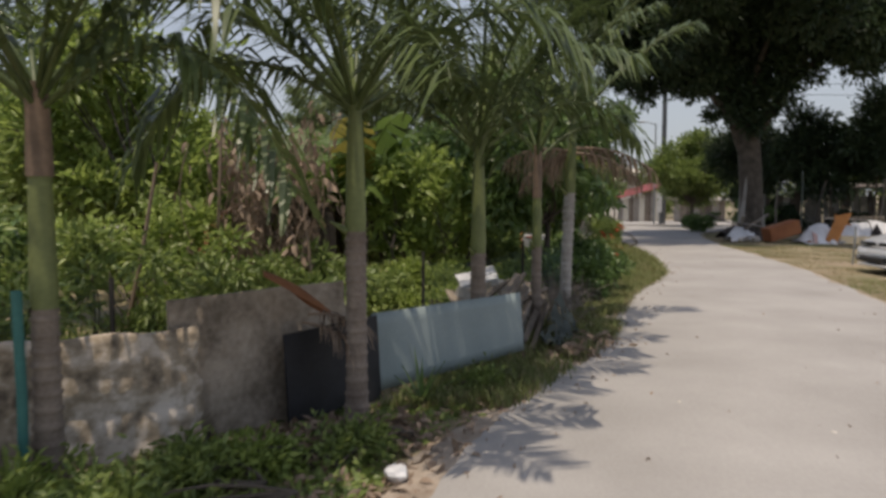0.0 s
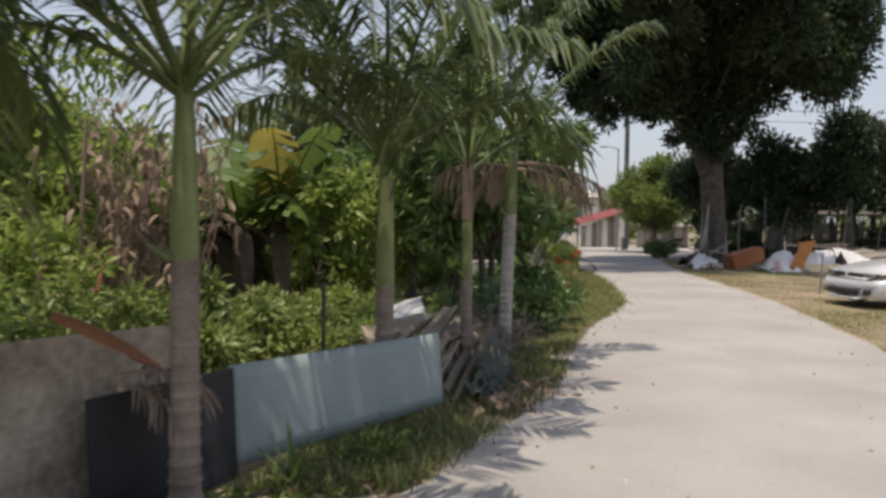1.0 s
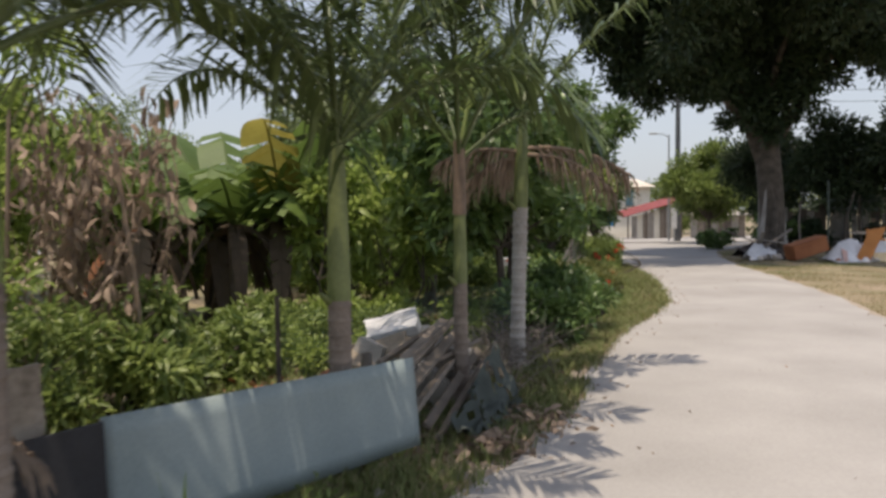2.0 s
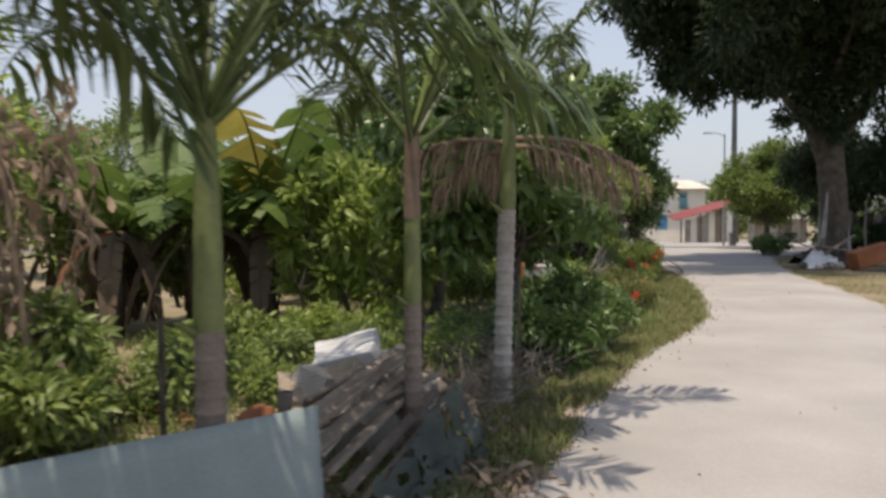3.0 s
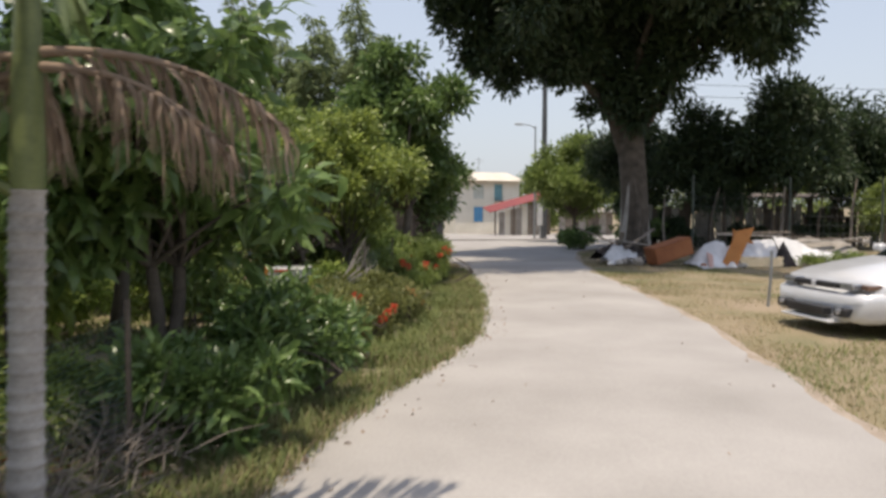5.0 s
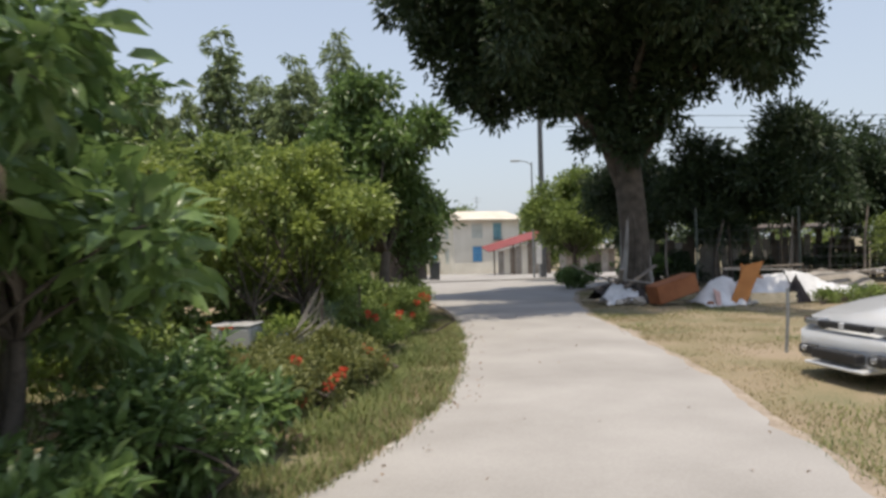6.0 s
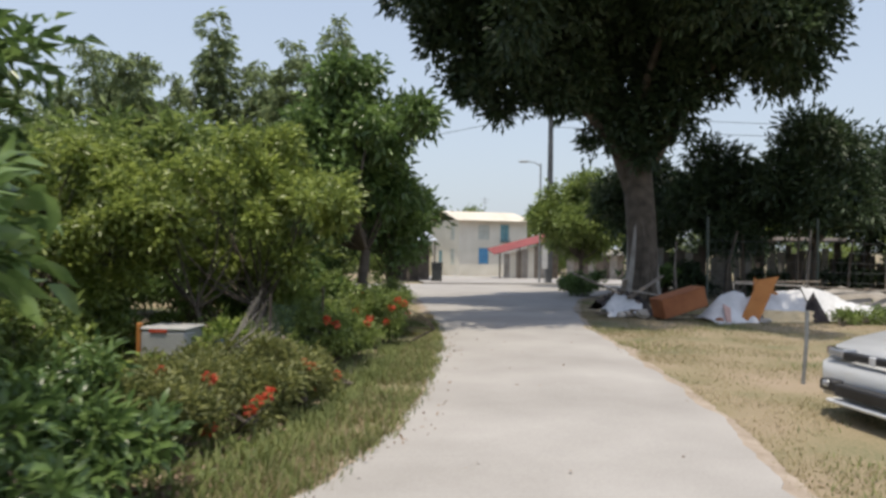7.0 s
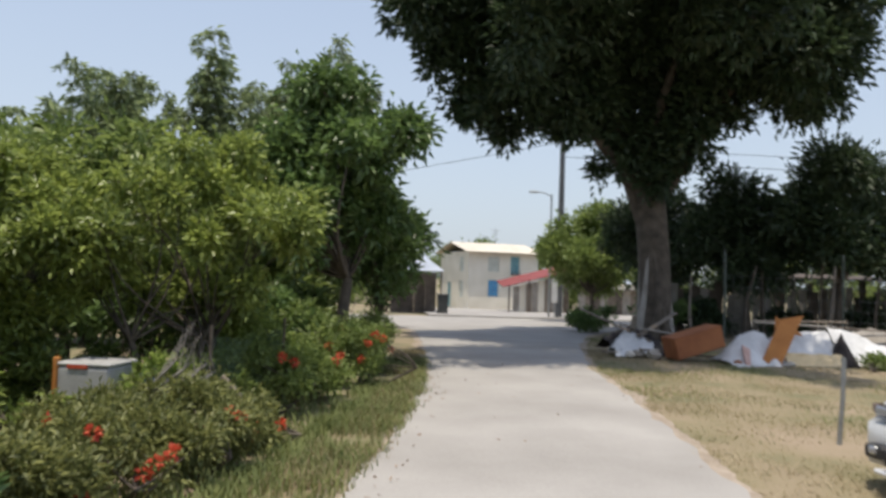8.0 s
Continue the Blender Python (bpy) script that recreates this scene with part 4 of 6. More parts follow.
# ---- slab, boards and sheet along the left verge ----
def panel(bm, a, b, z0, z1, thick, cols=14, rows=6, rough=0.012, lean=0.0, seed=0, ragged=0.0, ripple=0.0):
    """An upright sheet from a to b, with worn faces and edges."""
    a, b = Vector((*a, 0)), Vector((*b, 0))
    along = b - a
    out = Vector((along.y, -along.x, 0)).normalized()
    grids = []
    for s in (0, 1):
        g = []
        for r in range(rows + 1):
            for c in range(cols + 1):
                k, q = c / cols, r / rows
                top = z1[0] + (z1[1] - z1[0]) * k + ragged * noise.noise(Vector((k * 6, seed, 1)))
                bot = z0[0] + (z0[1] - z0[0]) * k
                z = bot + (top - bot) * q
                p = a + along * (k + (rough * 0.6 * noise.noise(Vector((q * 7, k * 3, seed + 5))) if c in (0, cols) else 0))
                p = p + out * ((thick / 2 if s else -thick / 2) - lean * z + rough * noise.noise(Vector((k * 9, q * 6, seed + s * 0.1))) + ripple * math.sin(k * along.length / 0.076 * math.pi))
                g.append(bm.verts.new((p.x, p.y, z)))
        grids.append(g)
    w = cols + 1
    for s, g in enumerate(grids):
        for r in range(rows):
            for c in range(cols):
                q = [g[r * w + c], g[r * w + c + 1], g[(r + 1) * w + c + 1], g[(r + 1) * w + c]]
                bm.faces.new(q if s else q[::-1])
    f, k = grids
    rim = [c for c in range(w)] + [r * w + cols for r in range(1, rows + 1)] + [rows * w + c for c in range(cols - 1, -1, -1)] + [r * w for r in range(rows - 1, 0, -1)]
    for i, j in zip(rim, rim[1:] + rim[:1]):
        bm.faces.new((f[i], f[j], k[j], k[i]))


def panelled(*a, **k):
    bm = bmesh.new()
    panel(bm, *a, **k)
    return bm


tagged(part("broken_slab", panelled((-3.6, 3.3), (-1.55, 4.75), (-0.05, -0.05), (0.70, 0.74), 0.07, 40, 16, 0.045, 0.05, 1, 0.06), SLAB, smooth=True), "mottled broken concrete slab leaning along the verge", "slab")
tagged(part("brown_board", panelled((-1.72, 4.72), (-0.72, 5.62), (-0.05, -0.05), (0.90, 0.93), 0.03, 16, 8, 0.02, 0.06, 2, 0.02), BOARD_BROWN), "brown weathered board standing behind the slab", "board")
tagged(part("black_board", panelled((-1.05, 5.05), (-0.47, 5.66), (0.02, 0.02), (0.62, 0.66), 0.02, 8, 6, 0.006, 0.08, 3), BOARD_BLACK), "matt black board leaning against the brown one", "board")
tagged(part("metal_sheet", panelled((-0.50, 5.72), (0.80, 7.24), (0.06, 0.07), (0.66, 0.63), 0.006, 30, 6, 0.010, 0.10, 4), ZINC, smooth=True), "grey-blue metal sheet propped along the verge", "metal sheet")

# stacked planks and rubble behind the sheet
for n, (a, b, z0, z1, w) in enumerate((((0.56, 7.50), (0.93, 9.10), 0.42, 0.60, 0.13), ((0.64, 7.48), (1.02, 9.05), 0.31, 0.52, 0.10), ((0.72, 7.5), (1.10, 9.0), 0.20, 0.44, 0.09), ((0.42, 8.2), (0.80, 9.2), 0.40, 0.52, 0.06), ((0.82, 7.55), (1.2, 9.0), 0.10, 0.36, 0.07), ((0.62, 7.7), (1.0, 9.15), 0.46, 0.62, 0.035), ((0.90, 7.5), (1.25, 8.9), 0.03, 0.28, 0.05), ((0.50, 7.9), (1.22, 8.8), 0.30, 0.48, 0.045))):
    length = (Vector((*b, z1)) - Vector((*a, z0))).length
    m = look((*a, z0), (*b, z1)) @ pose(0, 0, 0, 0, 0, (-14, -8, 20, 60, -40, 30, 12, 35)[n])
    tagged(part("plank", boxed(-w / 2, w / 2, -0.018, 0.018, -length, 0, 0.006), TIMBER, at=m), "old grey timber plank leaning on the rubble heap", "plank", "stacked planks")
for n, (x, y, s, z) in enumerate(((0.42, 9.3, 0.24, 0.52), (0.72, 9.4, 0.15, 0.42), (0.30, 9.0, 0.17, 0.36), (0.95, 8.95, 0.13, 0.40), (0.6, 8.5, 0.13, 0.24), (0.65, 9.0, 0.3, 0.14), (0.5, 8.55, 0.22, 0.08), (1.0, 9.2, 0.25, 0.1), (0.25, 8.6, 0.14, 0.06), (0.8, 8.6, 0.2, 0.1), (0.15, 8.9, 0.12, 0.04), (0.75, 8.75, 0.12, 0.34))):
    bm = bmesh.new()
    box(bm, -s, s, -s * 0.7, s * 0.7, -s * (0.2 if n == 0 else 0.45), s * (0.2 if n == 0 else 0.45))
    bmesh.ops.subdivide_edges(bm, edges=bm.edges[:], cuts=2, use_grid_fill=True)
    for v in bm.verts:
        v.co *= 1 + 0.3 * noise.noise(v.co * 3 + Vector((n * 7, 0, 0)))
    tagged(part("rubble_stone", bm, WHITE if n == 0 else STONE, at=pose(x, y, z, 22 if n == 0 else 10 * n, -14 if n == 0 else 5 * n, 40 * n)), "pale broken lump of concrete in the rubble heap", "rubble", "rubble heap")
for n, (x, y, z, w, h, rx, ry, rz) in enumerate(((0.22, 8.85, 0.34, 0.17, 0.14, 35, 10, 30), (0.45, 8.95, 0.40, 0.15, 0.12, 50, -20, -15), (0.62, 9.05, 0.44, 0.12, 0.10, 20, 15, 60))):
    tagged(part("box_board", boxed(-w, w, -h, h, -0.012, 0.012, 0.004), CARDBOARD, at=pose(x, y, z, rx, ry, rz)), "tan weathered board scrap on the rubble heap", "board", "rubble boards")
# torn shade netting slung over the timber
v, f = [], []
for j in range(21):
    for i in range(15):
        q, k = j / 20, i / 14
        foot = Vector((1.0 + 0.34 * q + 0.25 * k, 7.42 + 1.2 * q - 0.10 * k, 0))
        z = (0.16 + 0.32 * q) * (1 - k) ** 1.25 + 0.09 * noise.noise(Vector((q * 6, k * 4, 2))) + 0.05 * noise.noise(Vector((q * 15, k * 9, 5)))
        foot.x += 0.07 * noise.noise(Vector((q * 6, k * 3, 9)))
        v.append((foot.x, foot.y, max(z, -0.01)))
f = [(j * 15 + i, j * 15 + i + 1, j * 15 + i + 16, j * 15 + i + 15) for j in range(20) for i in range(14) if noise.noise(Vector((j * 0.9, i * 0.8, 3))) < 0.22]
tagged(part("shade_net", mesh_np("shade_net", np.array(v), np.array(f)), SHADE_NET, smooth=True), "torn dark green shade netting crumpled over the old timber", "netting")
tagged(part("stump", mesh_np("stump", *tube_np([(0, 0, -0.03), (0, 0.01, 0.3), (0.01, 0.01, 0.52)], [0.05, 0.045, 0.04], 9)), BARK, at=pose(0.35, 8.0, 0)), "short cut wooden stump post", "post")
bm = bmesh.new()
bmesh.ops.create_icosphere(bm, subdivisions=2, radius=0.15)
for v in bm.verts:
    v.co *= 1 + 0.3 * noise.noise(v.co * 9)
tagged(part("clay_pot", bm, RUST, at=pose(0.0, 8.6, 0.14)), "rusty brown lump lying beside the stump", "pot")

# spiky plant by the sheet
rng = np.random.default_rng(5)
spiky = thing("spiky_plant", pose(-0.16, 5.66, -0.02), "low spiky green plant in front of the metal sheet", "plant")
for i in range(11):
    a, tilt, ln = i * 2.4, rng.uniform(0.15, 1.0), rng.uniform(0.34, 0.50)
    kk = np.linspace(0, 1, 6)
    rib = np.stack([ln * kk * math.sin(tilt) * math.cos(a), ln * kk * math.sin(tilt) * math.sin(a), ln * kk * math.cos(tilt) - 0.08 * kk ** 2 * tilt], 1)
    side = np.array([-math.sin(a), math.cos(a), 0]) * 0.018
    w = np.interp(kk, (0, 0.3, 1), (0.7, 1, 0.05))[:, None]
    v = np.concatenate([rib - side * w, rib, rib + side * w]) + np.concatenate([np.zeros((6, 3)), np.tile([0, 0, -0.008], (6, 1)), np.zeros((6, 3))])
    f = [(j, j + 1, 7 + j, 6 + j) for j in range(5)] + [(6 + j, 7 + j, 13 + j, 12 + j) for j in range(5)]
    part("leaf", mesh_np("leaf", v, f), LEAF_MANGO, spiky)

# dead vines hanging on the garden trees
rng = np.random.default_rng(6)
vines = thing("dead_vine", pose(-1.9, 8.6, 0), "curtain of dry brown dead vines hanging in the garden trees", "vine")
pieces, cs, ws = [], [], []
for i in range(46):
    x, y, zt, zb = rng.normal(0, 0.38), rng.normal(0, 0.25), rng.uniform(1.9, 2.6), rng.uniform(0.2, 1.4)
    kk = np.linspace(0, 1, 8)
    pts = np.stack([x + 0.08 * np.sin(kk * 6 + i), y + 0.08 * np.cos(kk * 5 + i), zt + (zb - zt) * kk], 1)
    pieces.append(tube_np(pts, 0.006, 4))
    for q in range(16):
        cs.append(pts[rng.integers(0, 8)] + rng.normal(0, 0.05, 3))
        ws.append(np.array([0, 0, -0.9]) + rng.normal(0, 0.5, 3))
part("vine_tangle", mesh_np("vine_tangle", *join_np(pieces)), LEAF_DEAD, vines)
part("withered_foliage", mesh_np("withered_foliage", *leaves_np(np.array(cs), np.array(ws), 0.15, 0.35, rng=rng)), LEAF_DEAD, vines)
for n, (x, y, h, a) in enumerate(((-2.55, 8.2, 2.4, 4), (-1.4, 8.3, 2.2, -6), (-3.0, 6.9, 1.9, 12))):
    tagged(part("cane", mesh_np("cane", *tube_np([(0, 0, -0.05), (0.02, 0, h * 0.5), (0, 0, h)], [0.022, 0.02, 0.015], 6)), LEAF_DEAD, at=pose(x, y, 0, 0, a, 0)), "thin dry bare cane standing in the garden", "cane", "canes")

for n, (x, y, z, a, tip) in enumerate(((-0.95, 5.05, 0.72, 10, 20), (-0.9, 5.0, 0.78, 40, 8), (1.2, 7.75, 0.03, 60, 0), (0.9, 7.5, 0.03, 150, 0), (1.0, 9.6, 0.08, 200, 0), (0.75, 9.9, 0.12, 15, 6), (1.2, 9.35, 0.06, 110, 0), (0.4, 10.0, 0.08, -30, 0), (1.3, 9.9, 0.1, 250, 4))):
    rng = np.random.default_rng(90 + n)
    v, f = frond_np(0.5, 0.1, 0.3, 30, 0.22, rng, hang=0.5, thick=0.012, half=0.008)
    tagged(part("fallen_frond", mesh_np("fallen_frond", v, f), LEAF_DEAD, at=pose(x, y, z, 0, tip, a)), "dry brown fallen palm frond", "palm frond", "fallen fronds")

v, f = [], []
for j in range(13):
    k = j / 12
    for i in range(7):
        a = math.pi * (i / 6) * (0.5 + 0.4 * k)
        w = 0.02 + 0.085 * math.sin(math.pi * min(1, 0.15 + 0.8 * k))
        v.append((0.62 * k, -w * math.cos(a + 0.3), w * math.sin(a + 0.3) + 0.10 * (1 - k) ** 2))
f = [(j * 7 + i, j * 7 + i + 1, j * 7 + i + 8, j * 7 + i + 7) for j in range(12) for i in range(6)]
tagged(part("dry_palm_sheath", mesh_np("dry_palm_sheath", np.array(v), np.array(f)), LEAF_RUST, at=pose(-1.25, 4.95, 0.93, 0, 20, 42), smooth=True), "curled dry brown palm sheath fallen across the boards", "palm sheath")

# a green garden net between thin posts
for n, (a, b) in enumerate((((-0.2, 7.6), (1.0, 9.4)), ((1.0, 9.4), (1.75, 10.9)), ((3.25, 17.6), (3.75, 19.2)), ((-4.2, 4.0), (-2.3, 5.2)))):
    net = thing("garden_net", pose(0, 0, 0), "sagging dark green garden net between thin posts", "net", "garden nets")
    pieces = []
    A, B = np.array([*a, 0.0]), np.array([*b, 0.0])
    kk = np.linspace(0, 1, 9)
    for z in np.arange(0.05, 0.92, 0.034):
        pts = A + (B - A) * kk[:, None] + np.array([0, 0, 1.0]) * (z - 0.10 * np.sin(np.pi * kk) * z)[:, None]
        pieces.append(tube_np(pts, 0.0011, 3))
    for q in np.arange(0.0, 1.0, 0.034 / np.linalg.norm(B - A)):
        p = A + (B - A) * q
        pieces.append(tube_np([p + np.array([0, 0, 0.02]), p + np.array([0, 0, 0.9 - 0.09 * math.sin(math.pi * q)])], 0.0011, 3))
    part("mesh", mesh_np("mesh", *join_np(pieces)), NET, net)
    for p in (A, B):
        part("post", mesh_np("post", *tube_np([p + np.array([0, 0, -0.05]), p + np.array([0, 0, 1.0])], 0.018, 6)), BARK_DARK, net)

tagged(part("fence_post", mesh_np("fence_post", *tube_np([(0, 0, -0.05), (0.01, 0, 0.5), (0, 0, 1.08)], 0.028, 8)), TEAL_POST, at=pose(-2.2, 3.86, 0)), "teal painted thin post beside the palm", "post")
rng = np.random.default_rng(77)
pieces = []
for i in range(520):
    y = rng.uniform(8.7, 11.2)
    p = np.array([np.interp(y, (8.7, 11.2), (1.15, 1.85)) + rng.normal(0, 0.22), y, rng.uniform(-0.03, 0.25)])
    d = unit(np.array([rng.normal(0, 0.8), rng.normal(0, 0.8), rng.uniform(0.05, 0.9)])) * rng.uniform(0.15, 0.5)
    pieces.append(tube_np([p, p + d * 0.5 + rng.normal(0, 0.03, 3), p + d], [0.005, 0.004, 0.0015], 3))
tagged(part("dry_thicket", mesh_np("dry_thicket", *join_np(pieces)), BARK), "tangle of dry grey-brown twigs round the palm foot", "brushwood", kind="stuff")

# things half hidden behind the hedge
chest = thing("storage_box", pose(2.2, 17.75, -0.03, 0, 0, -12), "pale grey storage box with an orange edge behind the hedge", "box")
part("body", boxed(-0.32, 0.22, -0.25, 0.25, 0, 0.62, 0.03), GREY_PLASTIC, chest)
part("lid", boxed(-0.325, 0.225, -0.255, 0.255, 0.622, 0.655, 0.012), GREY_PLASTIC, chest)
part("edge_strip", boxed(-0.345, -0.30, -0.27, -0.2, 0.02, 0.70, 0.01), ORANGE, chest, "orange edge strip")
part("stripe", boxed(-0.2, 0.0, -0.262, -0.25, 0.6, 0.635), PETAL, chest, "red stripe")
bm = bmesh.new()
bmesh.ops.create_cone(bm, cap_ends=True, segments=20, radius1=0.24, radius2=0.28, depth=0.5)
tagged(part("blue_tub", bm, BLUE_TUB, at=pose(2.75, 17.9, 0.22), smooth=False), "dark blue plastic tub behind the hedge", "tub")
tagged(part("plank", boxed(-0.05, 0.05, -0.02, 0.02, 0, 0.85, 0.006), TIMBER, at=pose(3.95, 17.2, -0.02, 0, -52, -30)), "weathered plank leaning in the flowering shrubs", "plank")
tagged(part("dry_brush", mesh_np("dry_brush", *join_np([tube_np([(0, 0, 0), (0.25 + 0.02 * i, 0.02 * (i % 5), 0.28 + 0.02 * (i % 7)), (0.42 + 0.03 * (i % 6), 0.03 * (i % 4), 0.62 + 0.04 * (i % 5))], [0.008, 0.005, 0.002], 4) for i in range(24)])), BARK_PALE, at=pose(2.72, 16.9, 0.32)), "heap of dry grey twigs behind the hedge", "brushwood", kind="stuff")


# ---- the car ----
def lofted(stations):
    """A closed body through cross-sections: each (x, half widths at five heights, the five heights)."""
    bm = bmesh.new()
    rows = []
    for x, ws, zs, bow in stations:
        left = [(-w, z) for w, z in zip(ws, zs)]
        right = [(w, z) for w, z in zip(ws, zs)][::-1]
        ring = [bm.verts.new((x + bow * (abs(w) / 0.86) ** 3, w, z)) for w, z in left + right]
        rows.append(ring)
    for a, b in zip(rows, rows[1:]):
        n = len(a)
        for i in range(n):
            bm.faces.new((a[i], a[(i + 1) % n], b[(i + 1) % n], b[i]))
    bm.faces.new(rows[0][::-1])
    bm.faces.new(rows[-1])
    bmesh.ops.recalc_face_normals(bm, faces=bm.faces)
    return bm


def car_body(m):
    car = thing("car", m, "silver saloon car parked on the dry grass, nose to the lane", "car")
    body = lofted([
        (0.16, (0.76, 0.80, 0.80, 0.74), (0.24, 0.40, 0.56, 0.655), 0.20),
        (0.45, (0.80, 0.845, 0.85, 0.77), (0.22, 0.40, 0.60, 0.725), 0.10),
        (0.95, (0.82, 0.855, 0.86, 0.76), (0.22, 0.42, 0.66, 0.815), 0.04),
        (1.50, (0.83, 0.86, 0.86, 0.74), (0.22, 0.44, 0.72, 0.885), 0.0),
        (2.40, (0.83, 0.865, 0.865, 0.76), (0.22, 0.46, 0.74, 0.92), 0.0),
        (3.40, (0.83, 0.865, 0.865, 0.76), (0.22, 0.46, 0.76, 0.93), 0.0),
        (4.10, (0.81, 0.85, 0.85, 0.74), (0.26, 0.46, 0.76, 0.93), -0.03),
        (4.42, (0.74, 0.80, 0.80, 0.66), (0.32, 0.46, 0.72, 0.88), -0.14)])
    part("body", body, CAR_PAINT, car, smooth=True)
    cabin = lofted([(1.50, (0.73, 0.72, 0.71, 0.70), (0.80, 0.86, 0.88, 0.885), 0.10), (2.05, (0.74, 0.72, 0.64, 0.56), (0.84, 0.95, 1.20, 1.26), 0.12), (2.45, (0.74, 0.72, 0.63, 0.55), (0.84, 0.97, 1.30, 1.37), 0.06), (3.20, (0.74, 0.72, 0.63, 0.55), (0.84, 0.97, 1.30, 1.36), -0.04), (3.90, (0.73, 0.71, 0.66, 0.62), (0.84, 0.90, 0.95, 0.97), -0.08)])
    part("windows", cabin, CAR_GLASS, car, "dark tinted windows", smooth=True)
    part("roof", lofted([(2.28, (0.50, 0.52, 0.53, 0.5), (1.33, 1.345, 1.36, 1.375), 0.06), (2.8, (0.52, 0.55, 0.56, 0.52), (1.35, 1.37, 1.39, 1.405), 0.0), (3.35, (0.50, 0.53, 0.54, 0.5), (1.31, 1.33, 1.35, 1.365), -0.05)]), CAR_PAINT, car, smooth=True)
    bumper = lofted([(-0.02, (0.66, 0.74, 0.78, 0.72), (0.20, 0.27, 0.42, 0.50), 0.26), (0.06, (0.74, 0.80, 0.835, 0.80), (0.175, 0.25, 0.45, 0.535), 0.26), (0.24, (0.79, 0.83, 0.855, 0.82), (0.18, 0.25, 0.45, 0.55), 0.22), (0.42, (0.80, 0.84, 0.858, 0.83), (0.19, 0.25, 0.45, 0.55), 0.16)])
    part("bumper", bumper, CAR_PAINT, car, smooth=True)
    part("air_intake", boxed(-0.026, 0.1, -0.35, 0.35, 0.235, 0.345, 0.015), CAR_BLACK, car, "black lower air intake")
    part("lip", boxed(-0.03, 0.25, -0.46, 0.46, 0.155, 0.195, 0.015), CAR_PAINT, car)
    part("grille", boxed(0.10, 0.2, -0.40, 0.40, 0.565, 0.635, 0.012), CAR_BLACK, car, "black slot grille")
    part("badge_bar", boxed(0.085, 0.12, -0.035, 0.035, 0.56, 0.64, 0.008), CAR_PAINT, car)
    for s in (-1, 1):
        part("headlight", boxed(0.13 + 0.0, 0.30, min(s * 0.42, s * 0.66), max(s * 0.42, s * 0.66), 0.56, 0.645, 0.02), LAMP_CLEAR, car, "clear headlight")
        part("indicator", boxed(0.22, 0.42, min(s * 0.665, s * 0.80), max(s * 0.665, s * 0.80), 0.565, 0.64, 0.015), LAMP_AMBER, car, "smoked amber indicator lamp")
        part("fog_lamp_recess", boxed(0.04, 0.2, min(s * 0.44, s * 0.65), max(s * 0.44, s * 0.65), 0.245, 0.35, 0.015), CAR_BLACK, car, "black fog lamp recess")
        part("fog_lamp", boxed(0.016, 0.07, min(s * 0.50, s * 0.58), max(s * 0.50, s * 0.58), 0.28, 0.345, 0.015), LAMP_CLEAR, car, "round clear fog lamp")
        part("wing_mirror", boxed(1.72, 1.84, min(s * 0.80, s * 0.98), max(s * 0.80, s * 0.98), 0.93, 1.04, 0.03), CAR_PAINT, car)
        for x in (0.86, 3.45):
            tyre_v = tube_np([(0, -0.1, 0), (0, -0.095, 0), (0, 0.095, 0), (0, 0.1, 0)], [0.24, 0.305, 0.305, 0.24], 24)
            w = part("wheel", mesh_np("wheel", *tyre_v), RUBBER, car, "black tyre", at=pose(x, s * 0.775, 0.305))
            bm = bmesh.new()
            bmesh.ops.create_cone(bm, cap_ends=True, segments=20, radius1=0.2, radius2=0.22, depth=0.19)
            part("rim", bm, STEEL, w, "silver wheel rim", at=pose(0, s * 0.012, 0, 90, 0, 0))
    return car


car_body(pose(8.72, 15.25, -0.02, 0, 0, 3))

# pipe posts in the grass
for x, y, h in ((9.55, 17.5, 0.85), (8.72, 13.75, 0.75)):
    tagged(part("pipe_post", mesh_np("pipe_post", *tube_np([(0, 0, -0.08), (0.01, 0, h * 0.5), (0, 0.01, h)], 0.024, 8)), STEEL, at=pose(x, y, 0, 0, 3, 0)), "short grey metal pipe post in the grass near the car", "post", "pipe posts")

# ---- scrap heap on the grass ----
def tent(ridge, front, back, seed, rough=0.05, n=26, m=18):
    """A stiff crumpled sheet thrown over a ridge of points (x, y, z), falling to the ground on both sides."""
    ridge = np.array(ridge, float)
    u = np.linspace(0, 1, len(ridge))
    v, f = [], []
    for i in range(n + 1):
        k = i / n
        x, y, z = (np.interp(k, u, ridge[:, c]) for c in range(3))
        for j in range(m + 1):
            q = 2 * j / m - 1
            reach = front if q < 0 else back
            fold = rough * (noise.noise(Vector((k * 5 + seed, q * 3, 0))) + 0.6 * abs(noise.noise(Vector((k * 11 + seed, q * 7, 4)))) + 0.3 * noise.noise(Vector((k * 27, q * 19, seed))))
            edge = 1 + 0.16 * noise.noise(Vector((k * 7, seed, q)))
            v.append((x + 0.5 * fold, y + q * reach * edge + 0.6 * fold, max(0.0, z * (1 - abs(q) ** 1.15) + fold * (1 - 0.6 * abs(q)))))
    w = m + 1
    for i in range(n):
        for j in range(m):
            a = i * w + j
            f.append((a, a + w, a + w + 1, a + 1))
    return mesh_np("sheet", np.array(v), np.array(f))


def sheet(name, ridge, front, back, seed, mat, label, rough=0.05):
    x0, y0 = ridge[0][:2]
    ob = part(name, tent([(x - x0, y - y0, z) for x, y, z in ridge], front, back, seed, rough), mat, at=pose(x0, y0, -0.035))
    return tagged(ob, label, "sheet" if mat is WHITE else "cloth", "scrap heap")


